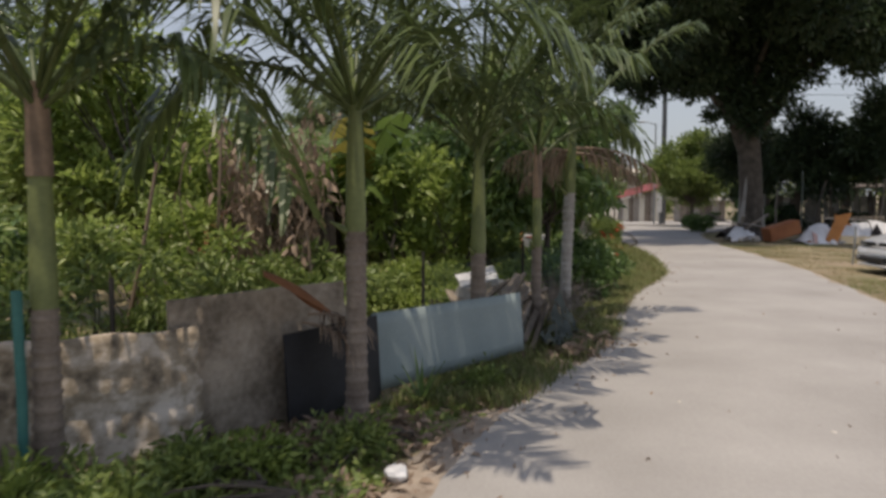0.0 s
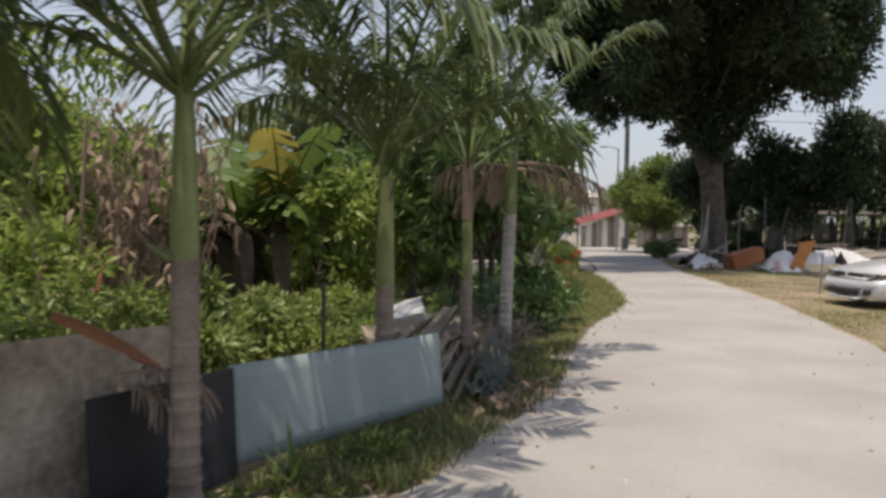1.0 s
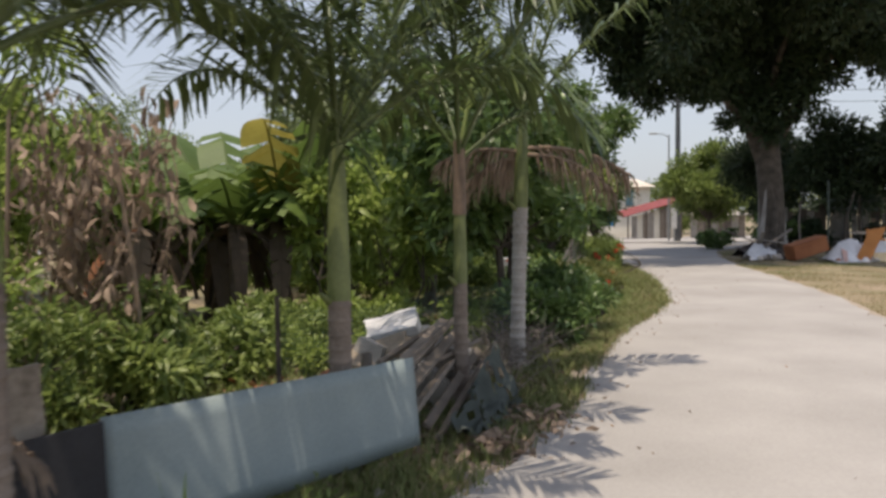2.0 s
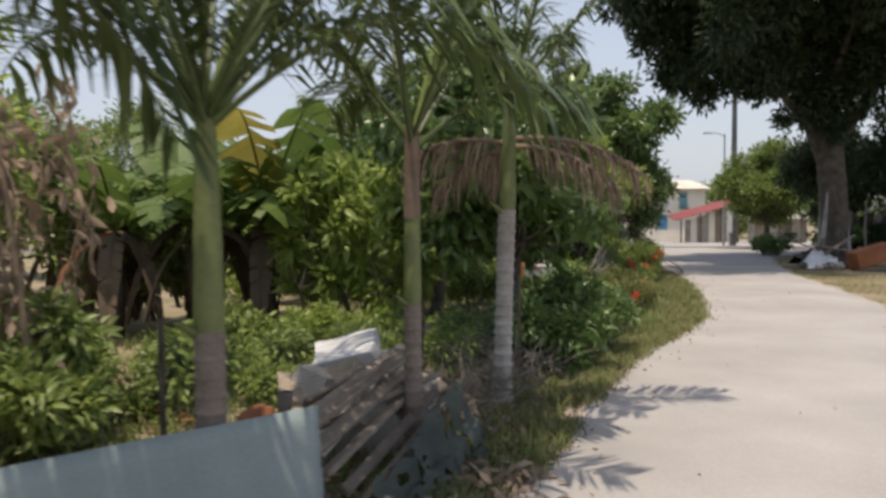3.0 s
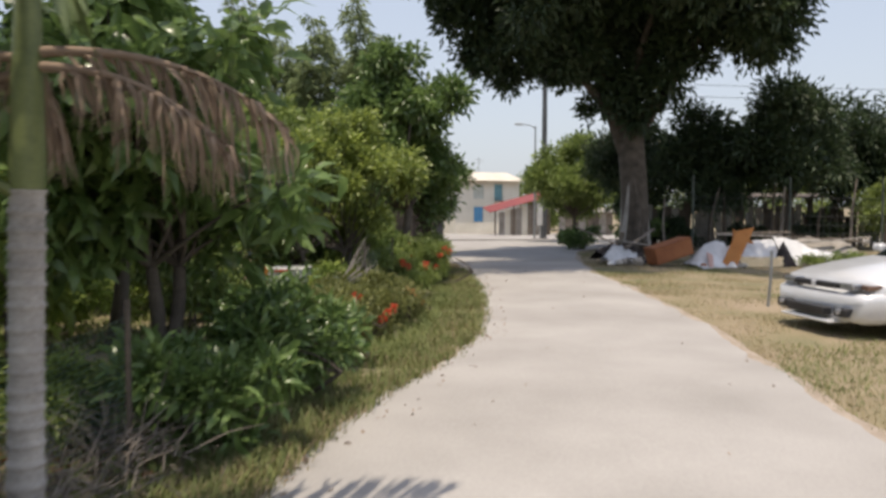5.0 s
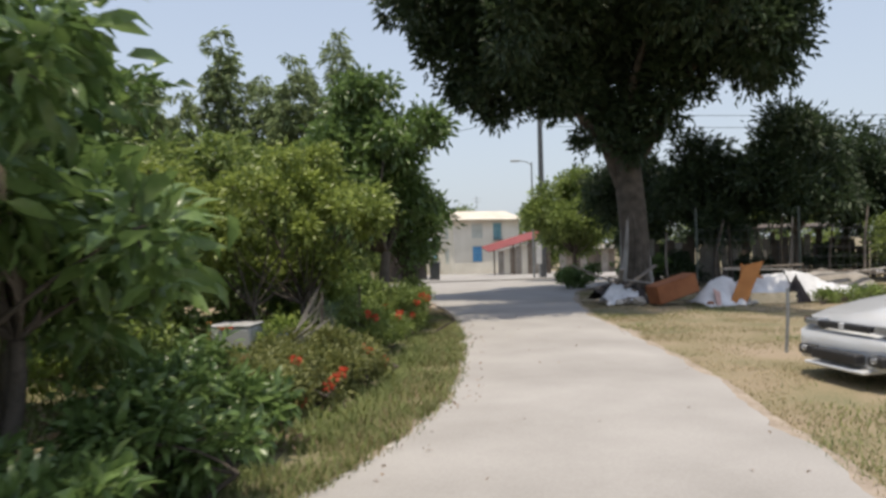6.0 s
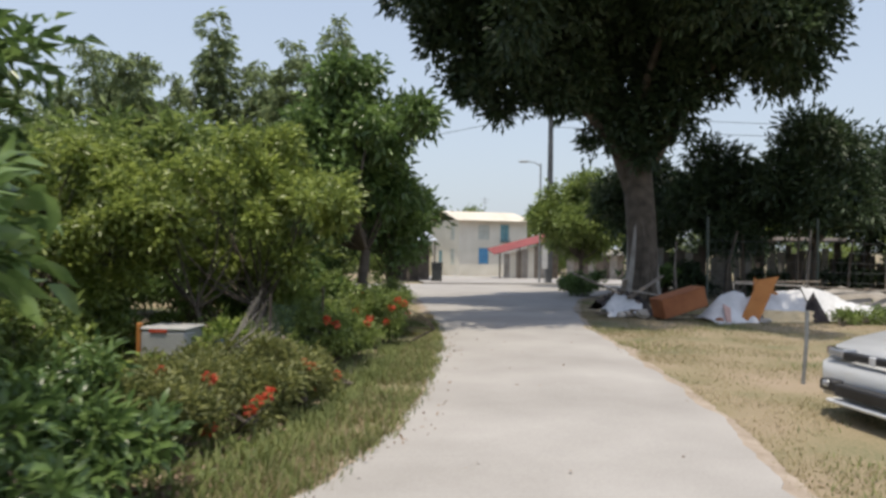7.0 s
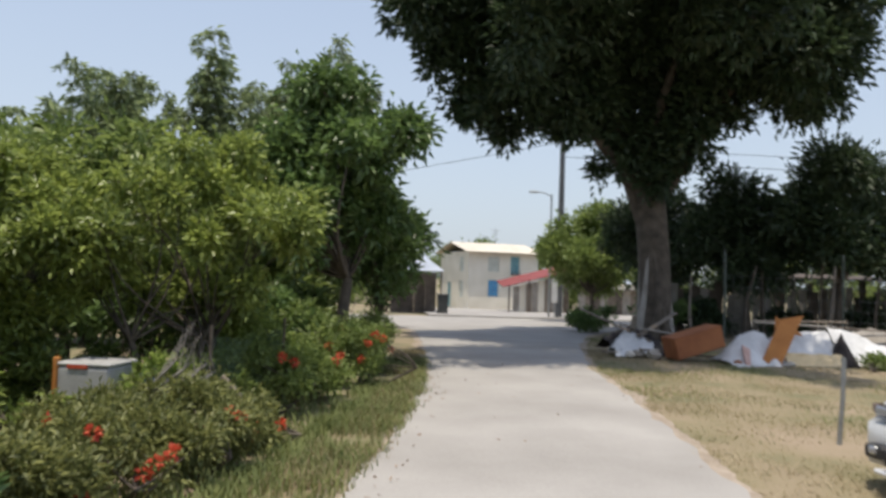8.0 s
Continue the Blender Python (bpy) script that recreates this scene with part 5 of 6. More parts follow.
sheet("plastic_sheet", ((11.85, 25.1, 0.10), (12.25, 25.3, 0.48), (12.6, 25.4, 0.66), (12.95, 25.4, 0.62)), 0.75, 0.6, 1.3, WHITE, "stiff white plastic sheet propped on the scrap heap")
sheet("plastic_sheet", ((13.0, 25.5, 0.48), (13.5, 25.6, 0.62), (14.0, 25.6, 0.66), (14.36, 25.5, 0.68)), 0.7, 0.7, 4.1, WHITE, "large white plastic sheet over the scrap heap")
sheet("plastic_sheet", ((14.52, 25.7, 0.74), (14.9, 25.6, 0.70), (15.3, 25.4, 0.50), (15.8, 25.2, 0.32), (16.5, 25.0, 0.08)), 0.55, 0.8, 7.7, WHITE, "white crumpled sheet at the end of the heap", 0.08)
# near-black sheet added as the shade inside the heap's opening
sheet("cloth", ((14.2, 24.95, 0.20), (14.40, 25.0, 0.66), (14.64, 25.0, 0.25)), 0.3, 0.6, 9.2, DARK_STUFF, "dark sheet standing in for the shaded opening of the heap")
sheet("cloth", ((15.4, 26.6, 0.55), (16.2, 26.7, 0.70), (17.4, 26.5, 0.50)), 0.7, 0.8, 12.1, GREY_WALL, "dull grey tarpaulin over a scrap heap", 0.08)
sheet("plastic_sheet", ((9.95, 26.3, 0.22), (10.3, 26.4, 0.50), (10.65, 26.5, 0.42), (10.95, 26.5, 0.25)), 0.35, 0.4, 15.3, WHITE, "torn white sheets beside the great tree", 0.16)
sheet("cloth", ((10.1, 27.2, 0.30), (10.6, 27.2, 0.55), (11.2, 27.0, 0.40)), 0.9, 0.9, 18.4, DARK_STUFF, "dark rubbish heap by the great tree", 0.14)
tagged(part("cream_panel", panelled((-0.62, 0), (0.55, 0), (0, 0), (0.30, 0.26), 0.03, 10, 4, 0.03, ragged=0.05), CREAM_SHEET, at=pose(13.75, 24.75, -0.03, -28, 0, -4)), "cream panel lying against the white sheets", "panel", "scrap heap")
tagged(part("pink_board", panelled((-0.11, 0), (0.11, 0), (0, 0), (0.52, 0.55), 0.025, 4, 5, 0.01), PINK, at=pose(12.2, 24.55, -0.03, -42, 30, 12)), "dull pink board leaning on the heap", "board", "scrap heap")
tagged(part("orange_panel", panelled((-0.19, 0), (0.19, 0), (0, 0), (1.0, 1.32), 0.03, 5, 8, 0.004), ORANGE, at=pose(12.74, 24.75, -0.03, -16, 29, -8)), "orange wooden panel leaning over the heap", "panel", "scrap heap")
tagged(part("orange_panel", panelled((-0.28, 0), (0.28, 0), (0, 0), (0.34, 0.04), 0.03, 6, 3, 0.006), ORANGE, at=pose(13.45, 25.35, 0.58, -12, 6, -6)), "small three-cornered orange panel on the heap", "panel", "scrap heap")
crate = thing("rusty_crate", pose(11.42, 25.3, 0.16, 0, -15, 10), "long rust-orange wooden crate tilted on the rubbish", "crate")
part("front_board", boxed(-0.56, 0.56, -0.26, -0.225, 0.0, 0.42, 0.012), RUST, crate)
part("back_board", boxed(-0.56, 0.56, 0.225, 0.26, 0.0, 0.42, 0.012), RUST, crate)
for x in (-0.54, 0.54):
    part("end_board", boxed(x - 0.018, x + 0.018, -0.223, 0.223, 0.0, 0.42, 0.008), RUST, crate)
part("base_board", boxed(-0.52, 0.52, -0.223, 0.223, 0.0, 0.03), RUST, crate)
part("lid_board", boxed(-0.57, 0.57, -0.262, 0.262, 0.424, 0.45, 0.008), RUST, crate)
for n, (x, y, z, ln, a, tip) in enumerate(((10.9, 26.6, 0.52, 0.8, 20, 8), (11.3, 27.1, 0.62, 1.0, 45, -14), (10.2, 26.9, 0.60, 0.9, -30, 22), (10.5, 26.5, 0.56, 0.6, 75, 30), (11.1, 25.9, 0.10, 0.7, 12, 4), (11.8, 25.6, 0.06, 0.8, -14, 0), (14.3, 26.6, 0.72, 1.0, 3, 2), (14.6, 26.9, 0.78, 1.1, -5, -1), (15.9, 26.2, 0.66, 0.9, 8, 3), (16.6, 26.1, 0.60, 1.0, -10, -5), (17.2, 26.3, 0.58, 0.8, 16, 6), (9.9, 26.0, 0.06, 0.5, 50, 4))):
    tagged(part("scrap_plank", boxed(-ln, ln, -0.06, 0.06, -0.018, 0.018, 0.006), TIMBER if n % 3 else GREY_WALL, at=pose(x, y, z, 0, tip, a)), "grey scrap plank on the rubbish heap", "plank", "scrap heap")
for n, (x, y, s, mat) in enumerate(((10.7, 25.7, 0.16, STONE), (10.45, 25.9, 0.13, GREY_WALL), (11.0, 25.5, 0.12, DARK_STUFF), (10.2, 25.8, 0.10, STONE), (12.0, 24.6, 0.08, RUST), (13.0, 24.45, 0.09, STONE))):
    bm = bmesh.new()
    bmesh.ops.create_icosphere(bm, subdivisions=2, radius=s)
    for v in bm.verts:
        v.co *= 1 + 0.5 * noise.noise(v.co * 9 + Vector((n * 3, 0, 0)))
        v.co.z *= 0.7
    tagged(part("rubbish_lump", bm, mat, at=pose(x, y, s * 0.4)), "rough lump of rubbish by the crate", "rubbish", "scrap heap")
for n, (x, y, r, h) in enumerate(((14.9, 24.5, 0.35, 0.24), (15.6, 24.5, 0.4, 0.26), (16.3, 24.6, 0.4, 0.28))):
    shrub(x, y, r, h, LEAF_BUSH, 700 + n, "low green weeds in front of the scrap heap", 0.08, 90, 14, "weed_patch", "weeds", "weeds by the heap")

# ---- wire fence behind the heap ----
fence = thing("wire_fence", pose(0, 0, 0), "rusty wire fence on thin posts behind the scrap heap", "fence")
F0, F1 = np.array([14.25, 30.0]), np.array([35.25, 30.9])
for i in range(7):
    p = F0 + (F1 - F0) * i / 6
    z = ground_z(p[1])
    part("post", mesh_np("post", *tube_np([(p[0], p[1], z - 0.05), (p[0] + 0.02, p[1], z + 1.3), (p[0], p[1], z + 2.62)], 0.034, 7)), POST_GREEN, fence)
pieces = []
for h in np.arange(0.15, 2.0, 0.3):
    k = np.linspace(0, 1, 25)[:, None]
    line = np.array([*F0, ground_z(30) + h]) + (np.array([*F1, ground_z(30.9) + h]) - np.array([*F0, ground_z(30) + h])) * k
    line[:, 2] -= 0.05 * np.abs(np.sin(k[:, 0] * 6 * np.pi))
    pieces.append(tube_np(line, 0.006, 3))
for q in np.arange(0, 1, 0.012):
    p = F0 + (F1 - F0) * q
    pieces.append(tube_np([(*p, ground_z(30.5)), (*p, ground_z(30.5) + 1.9)], 0.004, 3))
part("wire_mesh", mesh_np("wire_mesh", *join_np(pieces)), POLE_MAT, fence)
rng = np.random.default_rng(91)
hut = thing("old_shed", pose(14.8, 37.4, ground_z(37.4), 0, 0, 2), "ramshackle dark timber shed with pale patches behind the fence", "shed")
x = 0.0
for i in range(76):
    w, h = rng.uniform(0.16, 0.34), rng.uniform(1.5, 2.15)
    # mostly dark boards: the shade under the trees is put into their colour
    mat = PALE_PATCH if rng.uniform() < 0.2 else GREY_WALL if rng.uniform() < 0.25 else DARK_WOOD
    part("board", boxed(x, x + w, -0.02, 0.02, 0, h, 0.004, m=pose(0, rng.normal(0, 0.06), 0, rng.normal(0, 1.5), rng.normal(0, 2.0), 0)), mat, hut)
    x += w + (rng.uniform(0.01, 0.05) if rng.uniform() < 0.9 else rng.uniform(0.1, 0.25))
part("roof", boxed(4.0, 10.5, -0.1, 2.6, 2.16, 2.22, m=pose(0, 0, 0, 4, 0, 0)), DARK_WOOD, hut)
for n in range(16):
    x, y = 15.0 + n * 1.1 + rng.uniform(-0.4, 0.4), rng.uniform(32.0, 34.4)
    h = rng.uniform(1.6, 3.0)
    tagged(part("stake", mesh_np("stake", *tube_np([(0, 0, -0.05), (rng.normal(0, 0.06), 0, h * 0.5), (rng.normal(0, 0.1), 0, h)], [0.05, 0.045, 0.03], 7)), BARK if n % 3 == 0 else BARK_DARK, at=pose(x, y, ground_z(y), 0, rng.normal(0, 4), 0)), "crooked wooden stake behind the wire fence", "stake", "stakes behind the fence")

# ---- the house at the end of the lane ----
house = thing("house", pose(11.43, 65.0, ground_z(65) , 0, 0, 15), "cream two-storey house with blue shutters and a pale sheet roof", "house")


def wall_with_holes(x0, x1, z1, holes, y0, y1):
    """An upright wall with rectangular openings through it."""
    bm = bmesh.new()
    xs = sorted({x0, x1, *[h[0] for h in holes], *[h[1] for h in holes]})
    zs = sorted({0.0, z1, *[h[2] for h in holes], *[h[3] for h in holes]})
    for a, b in zip(xs, xs[1:]):
        for c, d in zip(zs, zs[1:]):
            if not any(h[0] <= a and b <= h[1] and h[2] <= c and d <= h[3] for h in holes):
                box(bm, a, b, y0, y1, c, d)
    bmesh.ops.remove_doubles(bm, verts=bm.verts, dist=0.001)
    return bm


W, D, H = 5.65, 6.0, 4.3
FRONT = [(1.55, 2.45, 0.95, 2.25, BLUE), (1.55, 2.45, 2.85, 3.95, PALE_PAINT), (3.35, 4.15, 2.65, 4.05, TEAL)]
SIDE = [(1.0, 1.8, 0.9, 2.1, PALE_PAINT), (1.0, 1.8, 2.8, 3.9, PALE_PAINT), (3.6, 4.4, 0.0, 2.0, TEAL)]
part("front_wall", wall_with_holes(0, W, H, FRONT, 0, 0.15), CREAM, house)
part("side_wall", wall_with_holes(0.16, D, H, SIDE, 0, 0.15), CREAM, house, at=pose(0.15, 0, 0, 0, 0, 90))
part("end_wall", boxed(W - 0.15, W, 0.152, D, 0, H), CREAM, house)
part("back_wall", boxed(0.152, W - 0.152, D - 0.15, D, 0, H), CREAM, house)
bm = bmesh.new()
n = 40
vs = []
for s in (0, 1):
    for j, (y, z) in enumerate(((-0.5, H - 0.05), (D / 2, H + 0.75), (D + 0.5, H - 0.05))):
        for i in range(n + 1):
            vs.append(bm.verts.new((-0.35 + (W + 0.7) * i / n, y, z + 0.03 * (i % 2) - 0.05 * s)))
w = n + 1
for s in (0, 1):
    for j in range(2):
        for i in range(n):
            a = s * 3 * w + j * w + i
            bm.faces.new([vs[q] for q in (a, a + 1, a + w + 1, a + w)])
part("roof", bm, ROOF_PALE, house, "pale weathered corrugated roof")
for wall, (x0, x1, z0, z1, mat) in [("f", h) for h in FRONT] + [("s", h) for h in SIDE]:
    m = pose(0, 0, 0) if wall == "f" else pose(0.15, 0, 0, 0, 0, 90)
    y = 0.02 if wall == "f" else 0.10
    win = part("window", wall_with_holes(0, x1 - x0, z1 - z0, [(0.06, x1 - x0 - 0.06, 0.06, z1 - z0 - 0.06)], 0, 0.08), PALE_PAINT, house, "painted window frame", at=m @ pose(x0, y if wall == "f" else 0.05, z0))
    mid = (x1 - x0) / 2
    for a, b in ((0.065, mid - 0.008), (mid + 0.008, x1 - x0 - 0.065)):
        part("shutter", boxed(a, b, 0.02, 0.05, 0.065, z1 - z0 - 0.065, 0.006), mat, win)
part("antenna", mesh_np("antenna", *join_np([tube_np([(3.4, 3.0, 5.0), (3.4, 3.0, 6.3)], 0.025, 5), tube_np([(3.0, 3.0, 6.1), (3.8, 3.0, 6.1)], 0.015, 4), tube_np([(3.1, 3.0, 5.85), (3.7, 3.0, 5.85)], 0.015, 4)])), STEEL, house, "thin metal aerial")
bm = bmesh.new()
for s in range(2):
    box(bm, 3.36 + 0.41 * s, 3.74 + 0.41 * s, -0.12 - 0.02 * s, -0.06, 2.62, 2.68)
for s in range(5):
    box(bm, 3.38 + 0.18 * s, 3.40 + 0.18 * s, -0.14, -0.11, 2.62, 2.95)
part("window_rail", bm, DARK_WOOD, house)

# the red-roofed shed before it
lean = thing("red_roof_shed", pose(13.3, 59.5, ground_z(59.5)), "low timber shed with a rusty red sheet roof", "shed")
bm = bmesh.new()
n = 36
vs = [bm.verts.new((-0.25 + 4.6 * i / n, y, 1.72 + 1.25 * i / n + dz + 0.04 * (i % 2) * 0 + (0.35 if y > 1 else 0))) for dz in (0.0, -0.05) for y in (-0.5, 2.6) for i in range(n + 1)]
w = n + 1
for s in (0, 2 * w):
    for i in range(n):
        bm.faces.new([vs[s + q] for q in (i, i + 1, i + 1 + w, i + w)])
for i in range(n):
    bm.faces.new([vs[q] for q in (i, i + 1, i + 1 + 2 * w, i + 2 * w)])
part("roof", bm, ROOF_RED, lean, "rusty red corrugated roof")
for i in range(9):
    part("wall_board", boxed(0.5 + i * 0.42, 0.9 + i * 0.42, 0.0, 0.04, 0, 1.75 + 0.11 * i), (GREY_WALL, CREAM, TIMBER)[i % 3], lean)
for x in (0.15, 1.5, 2.9, 4.1):
    part("post", boxed(x - 0.05, x + 0.05, -0.42, -0.32, 0, 1.78 + 0.27 * x), DARK_WOOD, lean)
ext = thing("grey_shed", pose(17.9, 58.5, ground_z(58.5)), "low grey shed beside the red-roofed one", "shed")
for i in range(8):
    part("wall_board", boxed(i * 0.5, 0.48 + i * 0.5, 0.0, 0.04, 0, 1.7), (GREY_WALL, TIMBER, DARK_WOOD)[i % 3], ext)
part("roof", boxed(-0.3, 4.3, -0.4, 2.0, 1.75, 1.82, m=pose(0, 0, 0, 5, 0, 0)), GREY_WALL, ext)

# the shack with a pale awning, and the bin
shack = thing("shack", pose(5.6, 53.0, ground_z(53)), "small grey shack with a pale blue metal awning", "shack")
part("wall", wall_with_holes(0, 2.6, 2.3, [(1.3, 2.0, 0.0, 1.75)], 0.6, 0.7), DARK_WOOD, shack)
part("side_wall", boxed(2.5, 2.6, 0.702, 3.2, 0, 2.3), GREY_WALL, shack)
part("door", boxed(1.31, 1.99, 0.63, 0.67, 0, 1.74), DARK_WOOD, shack, "dark closed door")
bm = bmesh.new()
vs = [bm.verts.new(p) for p in ((-0.3, -0.7, 2.42), (2.95, -0.7, 2.42), (2.95, 3.4, 2.42), (-0.3, 3.4, 2.42), (0.6, 0.9, 3.3), (1.9, 0.9, 3.3))]
for q in ((0, 1, 5, 4), (1, 2, 5), (2, 3, 4, 5), (3, 0, 4)):
    bm.faces.new([vs[i] for i in q])
bmesh.ops.solidify(bm, geom=bm.faces[:], thickness=0.05)
part("awning", bm, ROOF_BLUE, shack, "pale blue metal awning")
for x in (-0.2, 1.3, 2.8):
    part("post", boxed(x - 0.04, x + 0.04, -0.6, -0.52, 0, 2.4), DARK_WOOD, shack)
wheelie = thing("wheelie_bin", pose(8.35, 50.6, ground_z(50.6) + 0.07), "dark grey wheeled rubbish bin at the street corner", "bin")
bm = bmesh.new()
vs = box(bm, -0.29, 0.29, -0.32, 0.32, 0.05, 1.0, 0.03)
for v in vs:
    if v.co.z < 0.5:
        v.co.x *= 0.84
        v.co.y *= 0.84
part("body", bm, BIN_MAT, wheelie)
part("lid", boxed(-0.31, 0.31, -0.36, 0.34, 1.005, 1.07, 0.02), BIN_MAT, wheelie)
for s in (-1, 1):
    bm = bmesh.new()
    bmesh.ops.create_cone(bm, cap_ends=True, segments=14, radius1=0.1, radius2=0.1, depth=0.05)
    part("wheel", bm, RUBBER, wheelie, at=pose(s * 0.27, 0.25, 0.1, 0, 90, 0))

# ---- pole, lamp and wires ----
PX, PY = 14.6, 50.2
pole = thing("utility_pole", pose(PX, PY, ground_z(PY)), "tall dark utility pole with cross arm at the corner", "utility pole")
part("shaft", mesh_np("shaft", *tube_np([(0, 0, -0.1), (0, 0, 6), (0, 0, 12.0)], [0.19, 0.16, 0.12], 12)), POLE_MAT, pole, smooth=True)
part("cross_arm", boxed(-0.7, 0.7, -0.06, 0.06, 11.2, 11.32), POLE_MAT, pole)
for x in (-0.6, -0.2, 0.3, 0.62):
    bm = bmesh.new()
    bmesh.ops.create_cone(bm, cap_ends=True, segments=10, radius1=0.05, radius2=0.03, depth=0.16)
    part("insulator", bm, WHITE, pole, at=pose(x, 0, 11.4))
sign = thing("street_sign", pose(14.2, 49.6, ground_z(49.6)), "white upright sign board on a thin post", "sign")
part("post", mesh_np("post", *tube_np([(0, 0, -0.05), (0, 0, 2.3)], 0.03, 8)), STEEL, sign)
part("board", boxed(-0.16, 0.16, -0.06, -0.032, 0.85, 2.1, 0.01), WHITE, sign)
lamp = thing("street_lamp", pose(14.15, 50.6, ground_z(50.6)), "slim grey street lamp with a short arm", "street lamp")
part("post", mesh_np("post", *tube_np([(0, 0, -0.05), (0, 0, 3), (0, 0, 6.75)], [0.07, 0.06, 0.045], 9)), STEEL, lamp)
part("arm", mesh_np("arm", *tube_np([(0, 0, 6.6), (-0.35, 0, 6.8), (-0.75, 0, 6.85)], 0.03, 7)), STEEL, lamp)
part("head", boxed(-1.25, -0.72, -0.11, 0.11, 6.79, 6.89, 0.03), STEEL, lamp)
for n, (a, b, sag) in enumerate((((PX - 0.12, PY, 9.1), (-22, 62, 3.6), 0.8), ((PX + 0.12, PY, 9.0), (60, 47, 8.8), 0.6), ((PX + 0.12, PY, 8.3), (60, 47, 8.1), 0.6))):
    a, b = np.array(a), np.array(b)
    k = np.linspace(0, 1, 22)[:, None]
    pts = a + (b - a) * k - np.array([0, 0, 1.0]) * sag * 4 * k * (1 - k) * 0.5
    tagged(part("overhead_wire", mesh_np("overhead_wire", *tube_np(pts, 0.016, 4)), POLE_MAT), "thin dark overhead wire strung from the pole", "wire", "overhead wires")

# ---- grass, leaves and litter ----
def blades(n, place, height, width, mat, name, label, seed, bend=0.5):
    rng = np.random.default_rng(seed)
    p = place(n, rng)
    n = len(p)
    h = height * rng.uniform(0.45, 1.25, (n, 1))
    a = rng.uniform(0, 6.283, n)
    d = np.stack([np.cos(a), np.sin(a), 0 * a], 1)
    s = np.stack([-np.sin(a), np.cos(a), 0 * a], 1) * width
    lean = d * h * bend * rng.uniform(0.2, 1.3, (n, 1))
    z = np.array([0, 0, 1.0])
    v = np.stack([p - s, p + s, p + lean * 0.35 + z * h * 0.6 + s * 0.7, p + lean * 0.35 + z * h * 0.6 - s * 0.7, p + lean + z * h * 0.9], 1).reshape(-1, 3)
    b = np.arange(n)[:, None] * 5
    f = np.concatenate([b + np.array([[0, 1, 2]]), b + np.array([[0, 2, 3]]), b + np.array([[3, 2, 4]])])
    return tagged(part(name, mesh_np(name, v, f), mat), label, "grass", kind="stuff")


def right_field(n, rng):
    y = rng.uniform(8, 34, n * 2)
    x = np.interp(y, [q[1] for q in RIGHT], [q[0] for q in RIGHT]) + 0.03 + rng.uniform(0, 1, n * 2) ** 1.3 * 11
    thick = np.array([noise.noise(Vector((a * 0.9, b * 0.9, 4))) for a, b in zip(x, y)])
    keep = thick > rng.uniform(-0.5, 0.45, n * 2)
    x, y = x[keep][:n], y[keep][:n]
    return np.stack([x, y, np.interp(y, (25, 65), (0, -0.74)) - 0.035], 1)


def left_strip(depth, y0, y1, lo=0.0, z=-0.035):
    def place(n, rng):
        y = rng.uniform(y0, y1, n * 2)
        x = np.interp(y, [q[1] for q in LEFT], [q[0] for q in LEFT]) - lo - rng.uniform(0, 1, n * 2) ** 1.2 * depth + 0.1 * rng.normal(0, 0.5, n * 2)
        thick = np.array([noise.noise(Vector((a * 1.3, b * 1.3, 9))) for a, b in zip(x, y)])
        keep = thick > rng.uniform(-0.55, 0.3, n * 2)
        return np.stack([x[keep][:n], y[keep][:n], np.full(min(n, keep.sum()), z)], 1)
    return place


blades(80000, right_field, 0.032, 0.0050, GRASS_DRY, "dry_grass", "dry straw-coloured grass with green patches", 1, 1.6)


def green_patch(n, rng):
    p = right_field(n * 4, rng)
    keep = np.array([noise.noise(Vector((a * 0.45, b * 0.45, 21))) for a, b in p[:, :2]]) > rng.uniform(-0.02, 0.3, len(p))
    return p[keep][:n]


def straw_patch(n, rng):
    p = right_field(n * 4, rng)
    keep = np.array([noise.noise(Vector((a * 0.8, b * 0.8, 33))) for a, b in p[:, :2]]) > rng.uniform(0.1, 0.4, len(p))
    return p[keep][:n]


blades(15000, green_patch, 0.06, 0.005, GRASS_GREEN, "field_grass", "green grass patches in the dry field", 15, 1.3)
blades(6000, straw_patch, 0.07, 0.005, STRAW, "field_straw", "pale bleached straw tufts in the field", 16, 2.0)
blades(12000, left_strip(0.9, 12, 24), 0.13, 0.006, GRASS_GREEN, "verge_grass", "green verge grass below the hedge", 2, 0.8)
blades(12000, left_strip(0.6, 9, 26), 0.10, 0.006, GRASS_DRY, "verge_straw", "dry straw along the lane edge", 3, 0.9)
blades(9000, left_strip(1.0, 5.5, 12.5), 0.14, 0.006, GRASS_GREEN, "verge_grass", "green verge grass under the palms", 4, 0.9)
blades(16000, left_strip(6.0, 8, 20, 0.6), 0.15, 0.008, GRASS_GREEN, "garden_grass", "grass in the overgrown garden", 5, 0.9)
blades(3000, left_strip(0.8, 5.5, 12.5), 0.12, 0.006, GRASS_DRY, "verge_straw", "dry straw under the palms", 6, 1.0)


def litter(n, place, size, mat, name, label, seed):
    rng = np.random.default_rng(seed)
    p = place(n, rng) + np.array([0, 0, 0.02])
    w = rng.normal(0, 1, (len(p), 3)) * np.array([1, 1, 0.35])
    return tagged(part(name, mesh_np(name, *leaves_np(p, w, size, 0.4, rng=rng)), mat), label, "leaves", kind="stuff")


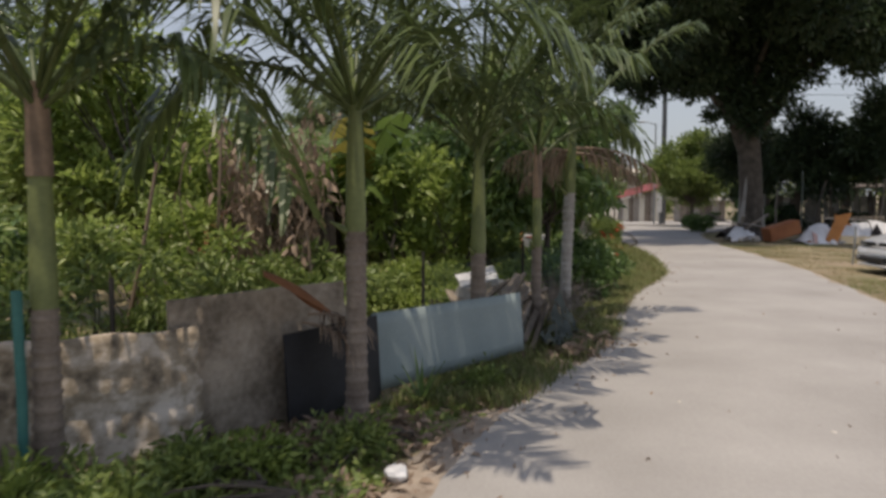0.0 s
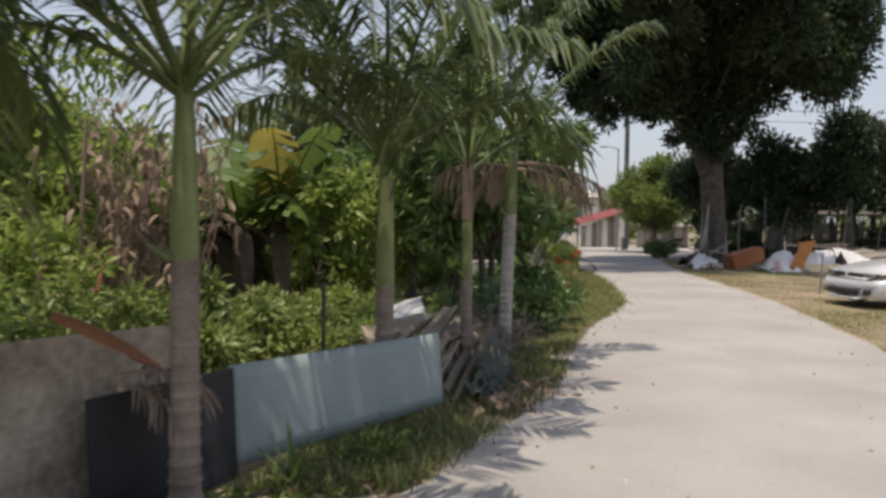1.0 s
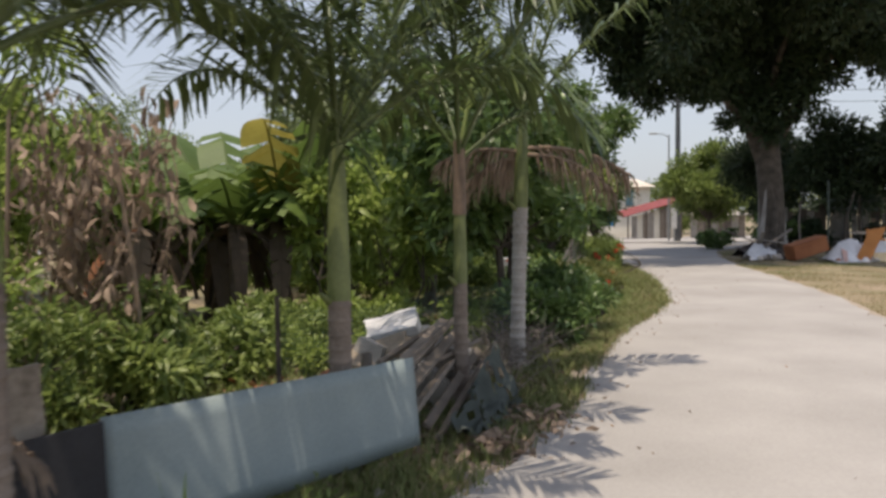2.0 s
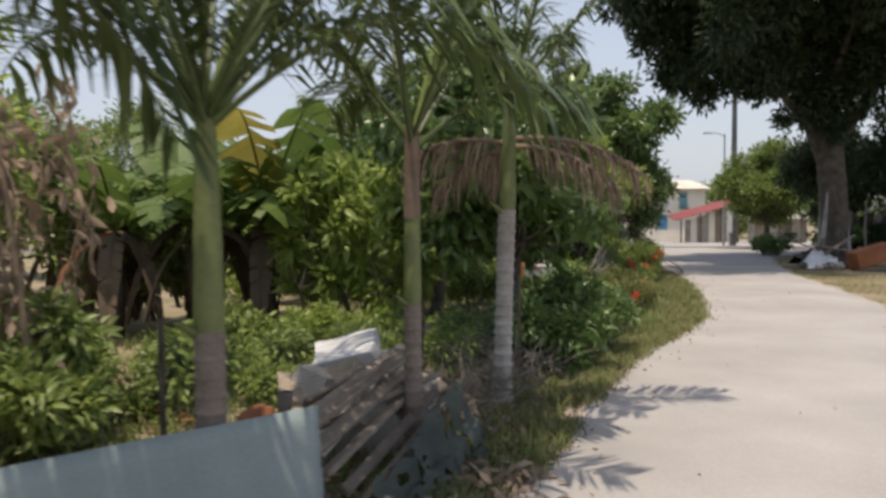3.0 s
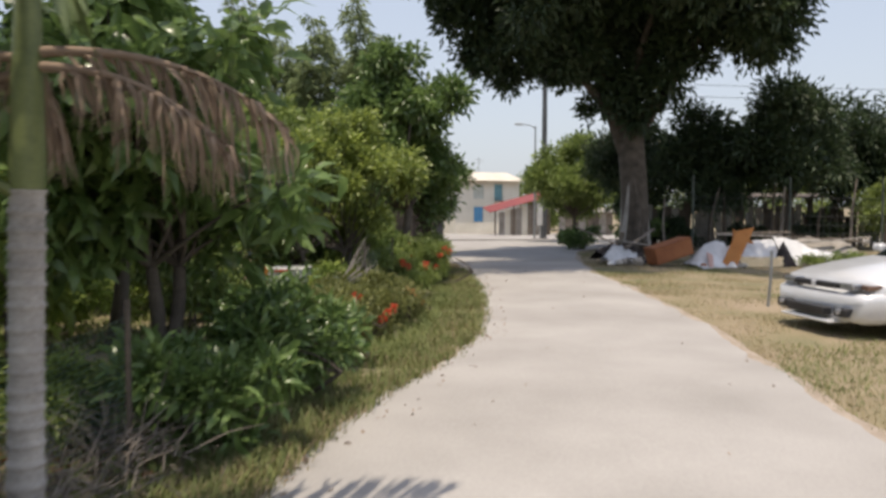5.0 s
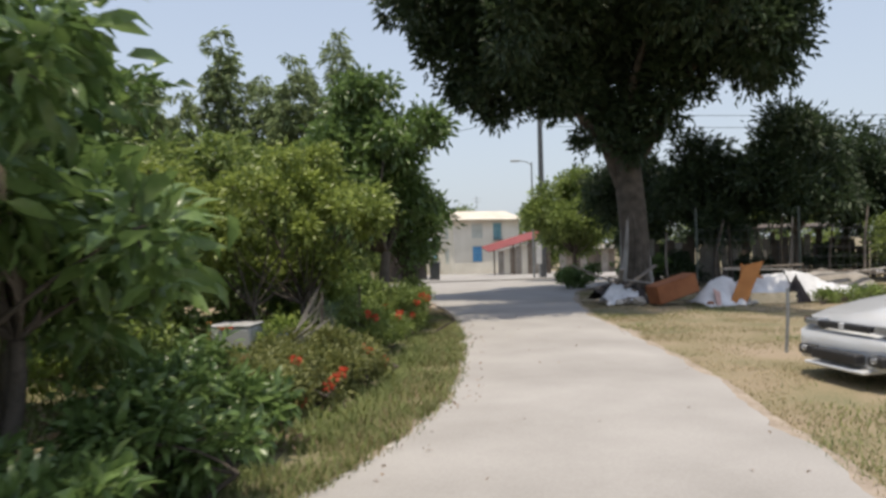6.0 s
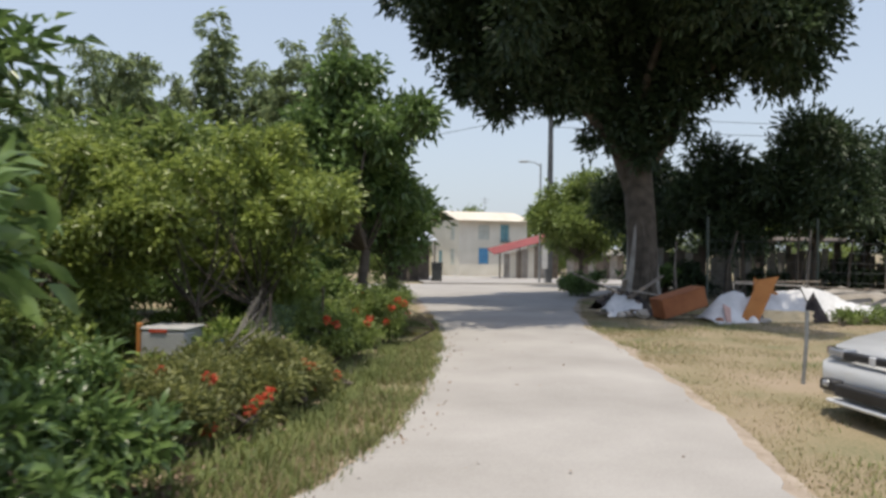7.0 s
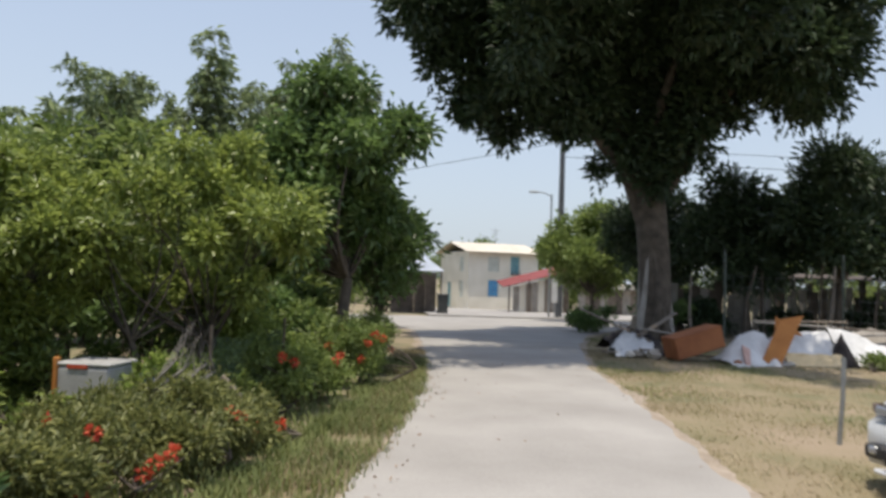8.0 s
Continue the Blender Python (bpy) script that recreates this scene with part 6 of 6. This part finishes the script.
litter(2600, left_strip(1.5, 3.2, 12.5, 0.0), 0.09, LEAF_DEAD, "fallen_leaves", "dry brown fallen leaves on the verge", 7)
litter(700, left_strip(3.5, 9, 14, 0.9), 0.13, LEAF_RUST, "rust_leaves", "rust-orange fallen leaves on the garden floor", 11)
litter(3200, left_strip(5.0, 7, 16, 0.8), 0.12, LEAF_DEAD, "fallen_leaves", "dry fallen leaves in the garden", 8)
def heap(x, y, r):
    def place(n, rng):
        p = rng.normal(0, r * 0.5, (n, 2))
        return np.stack([x + p[:, 0], y + p[:, 1], np.maximum(0, 0.12 - 0.25 * np.hypot(p[:, 0], p[:, 1])) * rng.uniform(0, 1, n) - 0.03], 1)
    return place


for n, (x, y, r, k) in enumerate(((-0.8, 4.72, 0.42, 420), (-0.35, 4.9, 0.3, 160), (1.3, 7.35, 0.22, 140), (1.6, 8.0, 0.3, 120))):
    litter(k, heap(x, y, r), 0.11, LEAF_DEAD, "leaf_heap", "raked heap of dry brown leaves on the verge", 40 + n)
def on_road(n, rng):
    y = rng.uniform(3, 24, n)
    k = np.where(rng.uniform(0, 1, n) < 0.75, rng.uniform(0, 0.12, n), rng.uniform(0, 1, n))
    a, b = (np.interp(y, [q[1] for q in line], [q[0] for q in line]) for line in (LEFT, RIGHT))
    return np.stack([a + (b - a) * k, y, np.zeros(n) - 0.005], 1)


litter(5200, left_strip(5.5, 7.5, 15.5, 0.9), 0.10, LEAF_BUSH, "ground_weeds", "low leafy weeds over the garden floor", 12)
litter(260, on_road, 0.045, LEAF_DEAD, "road_litter", "scattered dry leaf bits on the concrete", 60)
litter(2600, left_strip(1.6, 2.8, 5.6, 0.35), 0.08, LEAF_BUSH, "ground_weeds", "low leafy weeds on the verge", 9)
litter(900, left_strip(0.9, 5.2, 9.5, 0.1), 0.07, LEAF_BUSH, "ground_weeds", "low leafy weeds on the verge", 10)
for n, (x, y, s) in enumerate(((-0.25, 4.12, 0.075), (0.35, 6.3, 0.05), (0.6, 6.55, 0.04), (1.8, 5.64, 0.018), (3.9, 13.6, 0.03), (2.6, 4.9, 0.02))):
    bm = bmesh.new()
    bmesh.ops.create_icosphere(bm, subdivisions=2, radius=s)
    for v in bm.verts:
        v.co *= 1 + 0.4 * noise.noise(v.co * 20 + Vector((n, 0, 0)))
        v.co.z *= 0.6
    tagged(part("loose_stone", bm, WHITE if n == 0 else STONE, at=pose(x, y, s * 0.35)), "small pale loose stone at the lane edge", "stone", "loose stones")
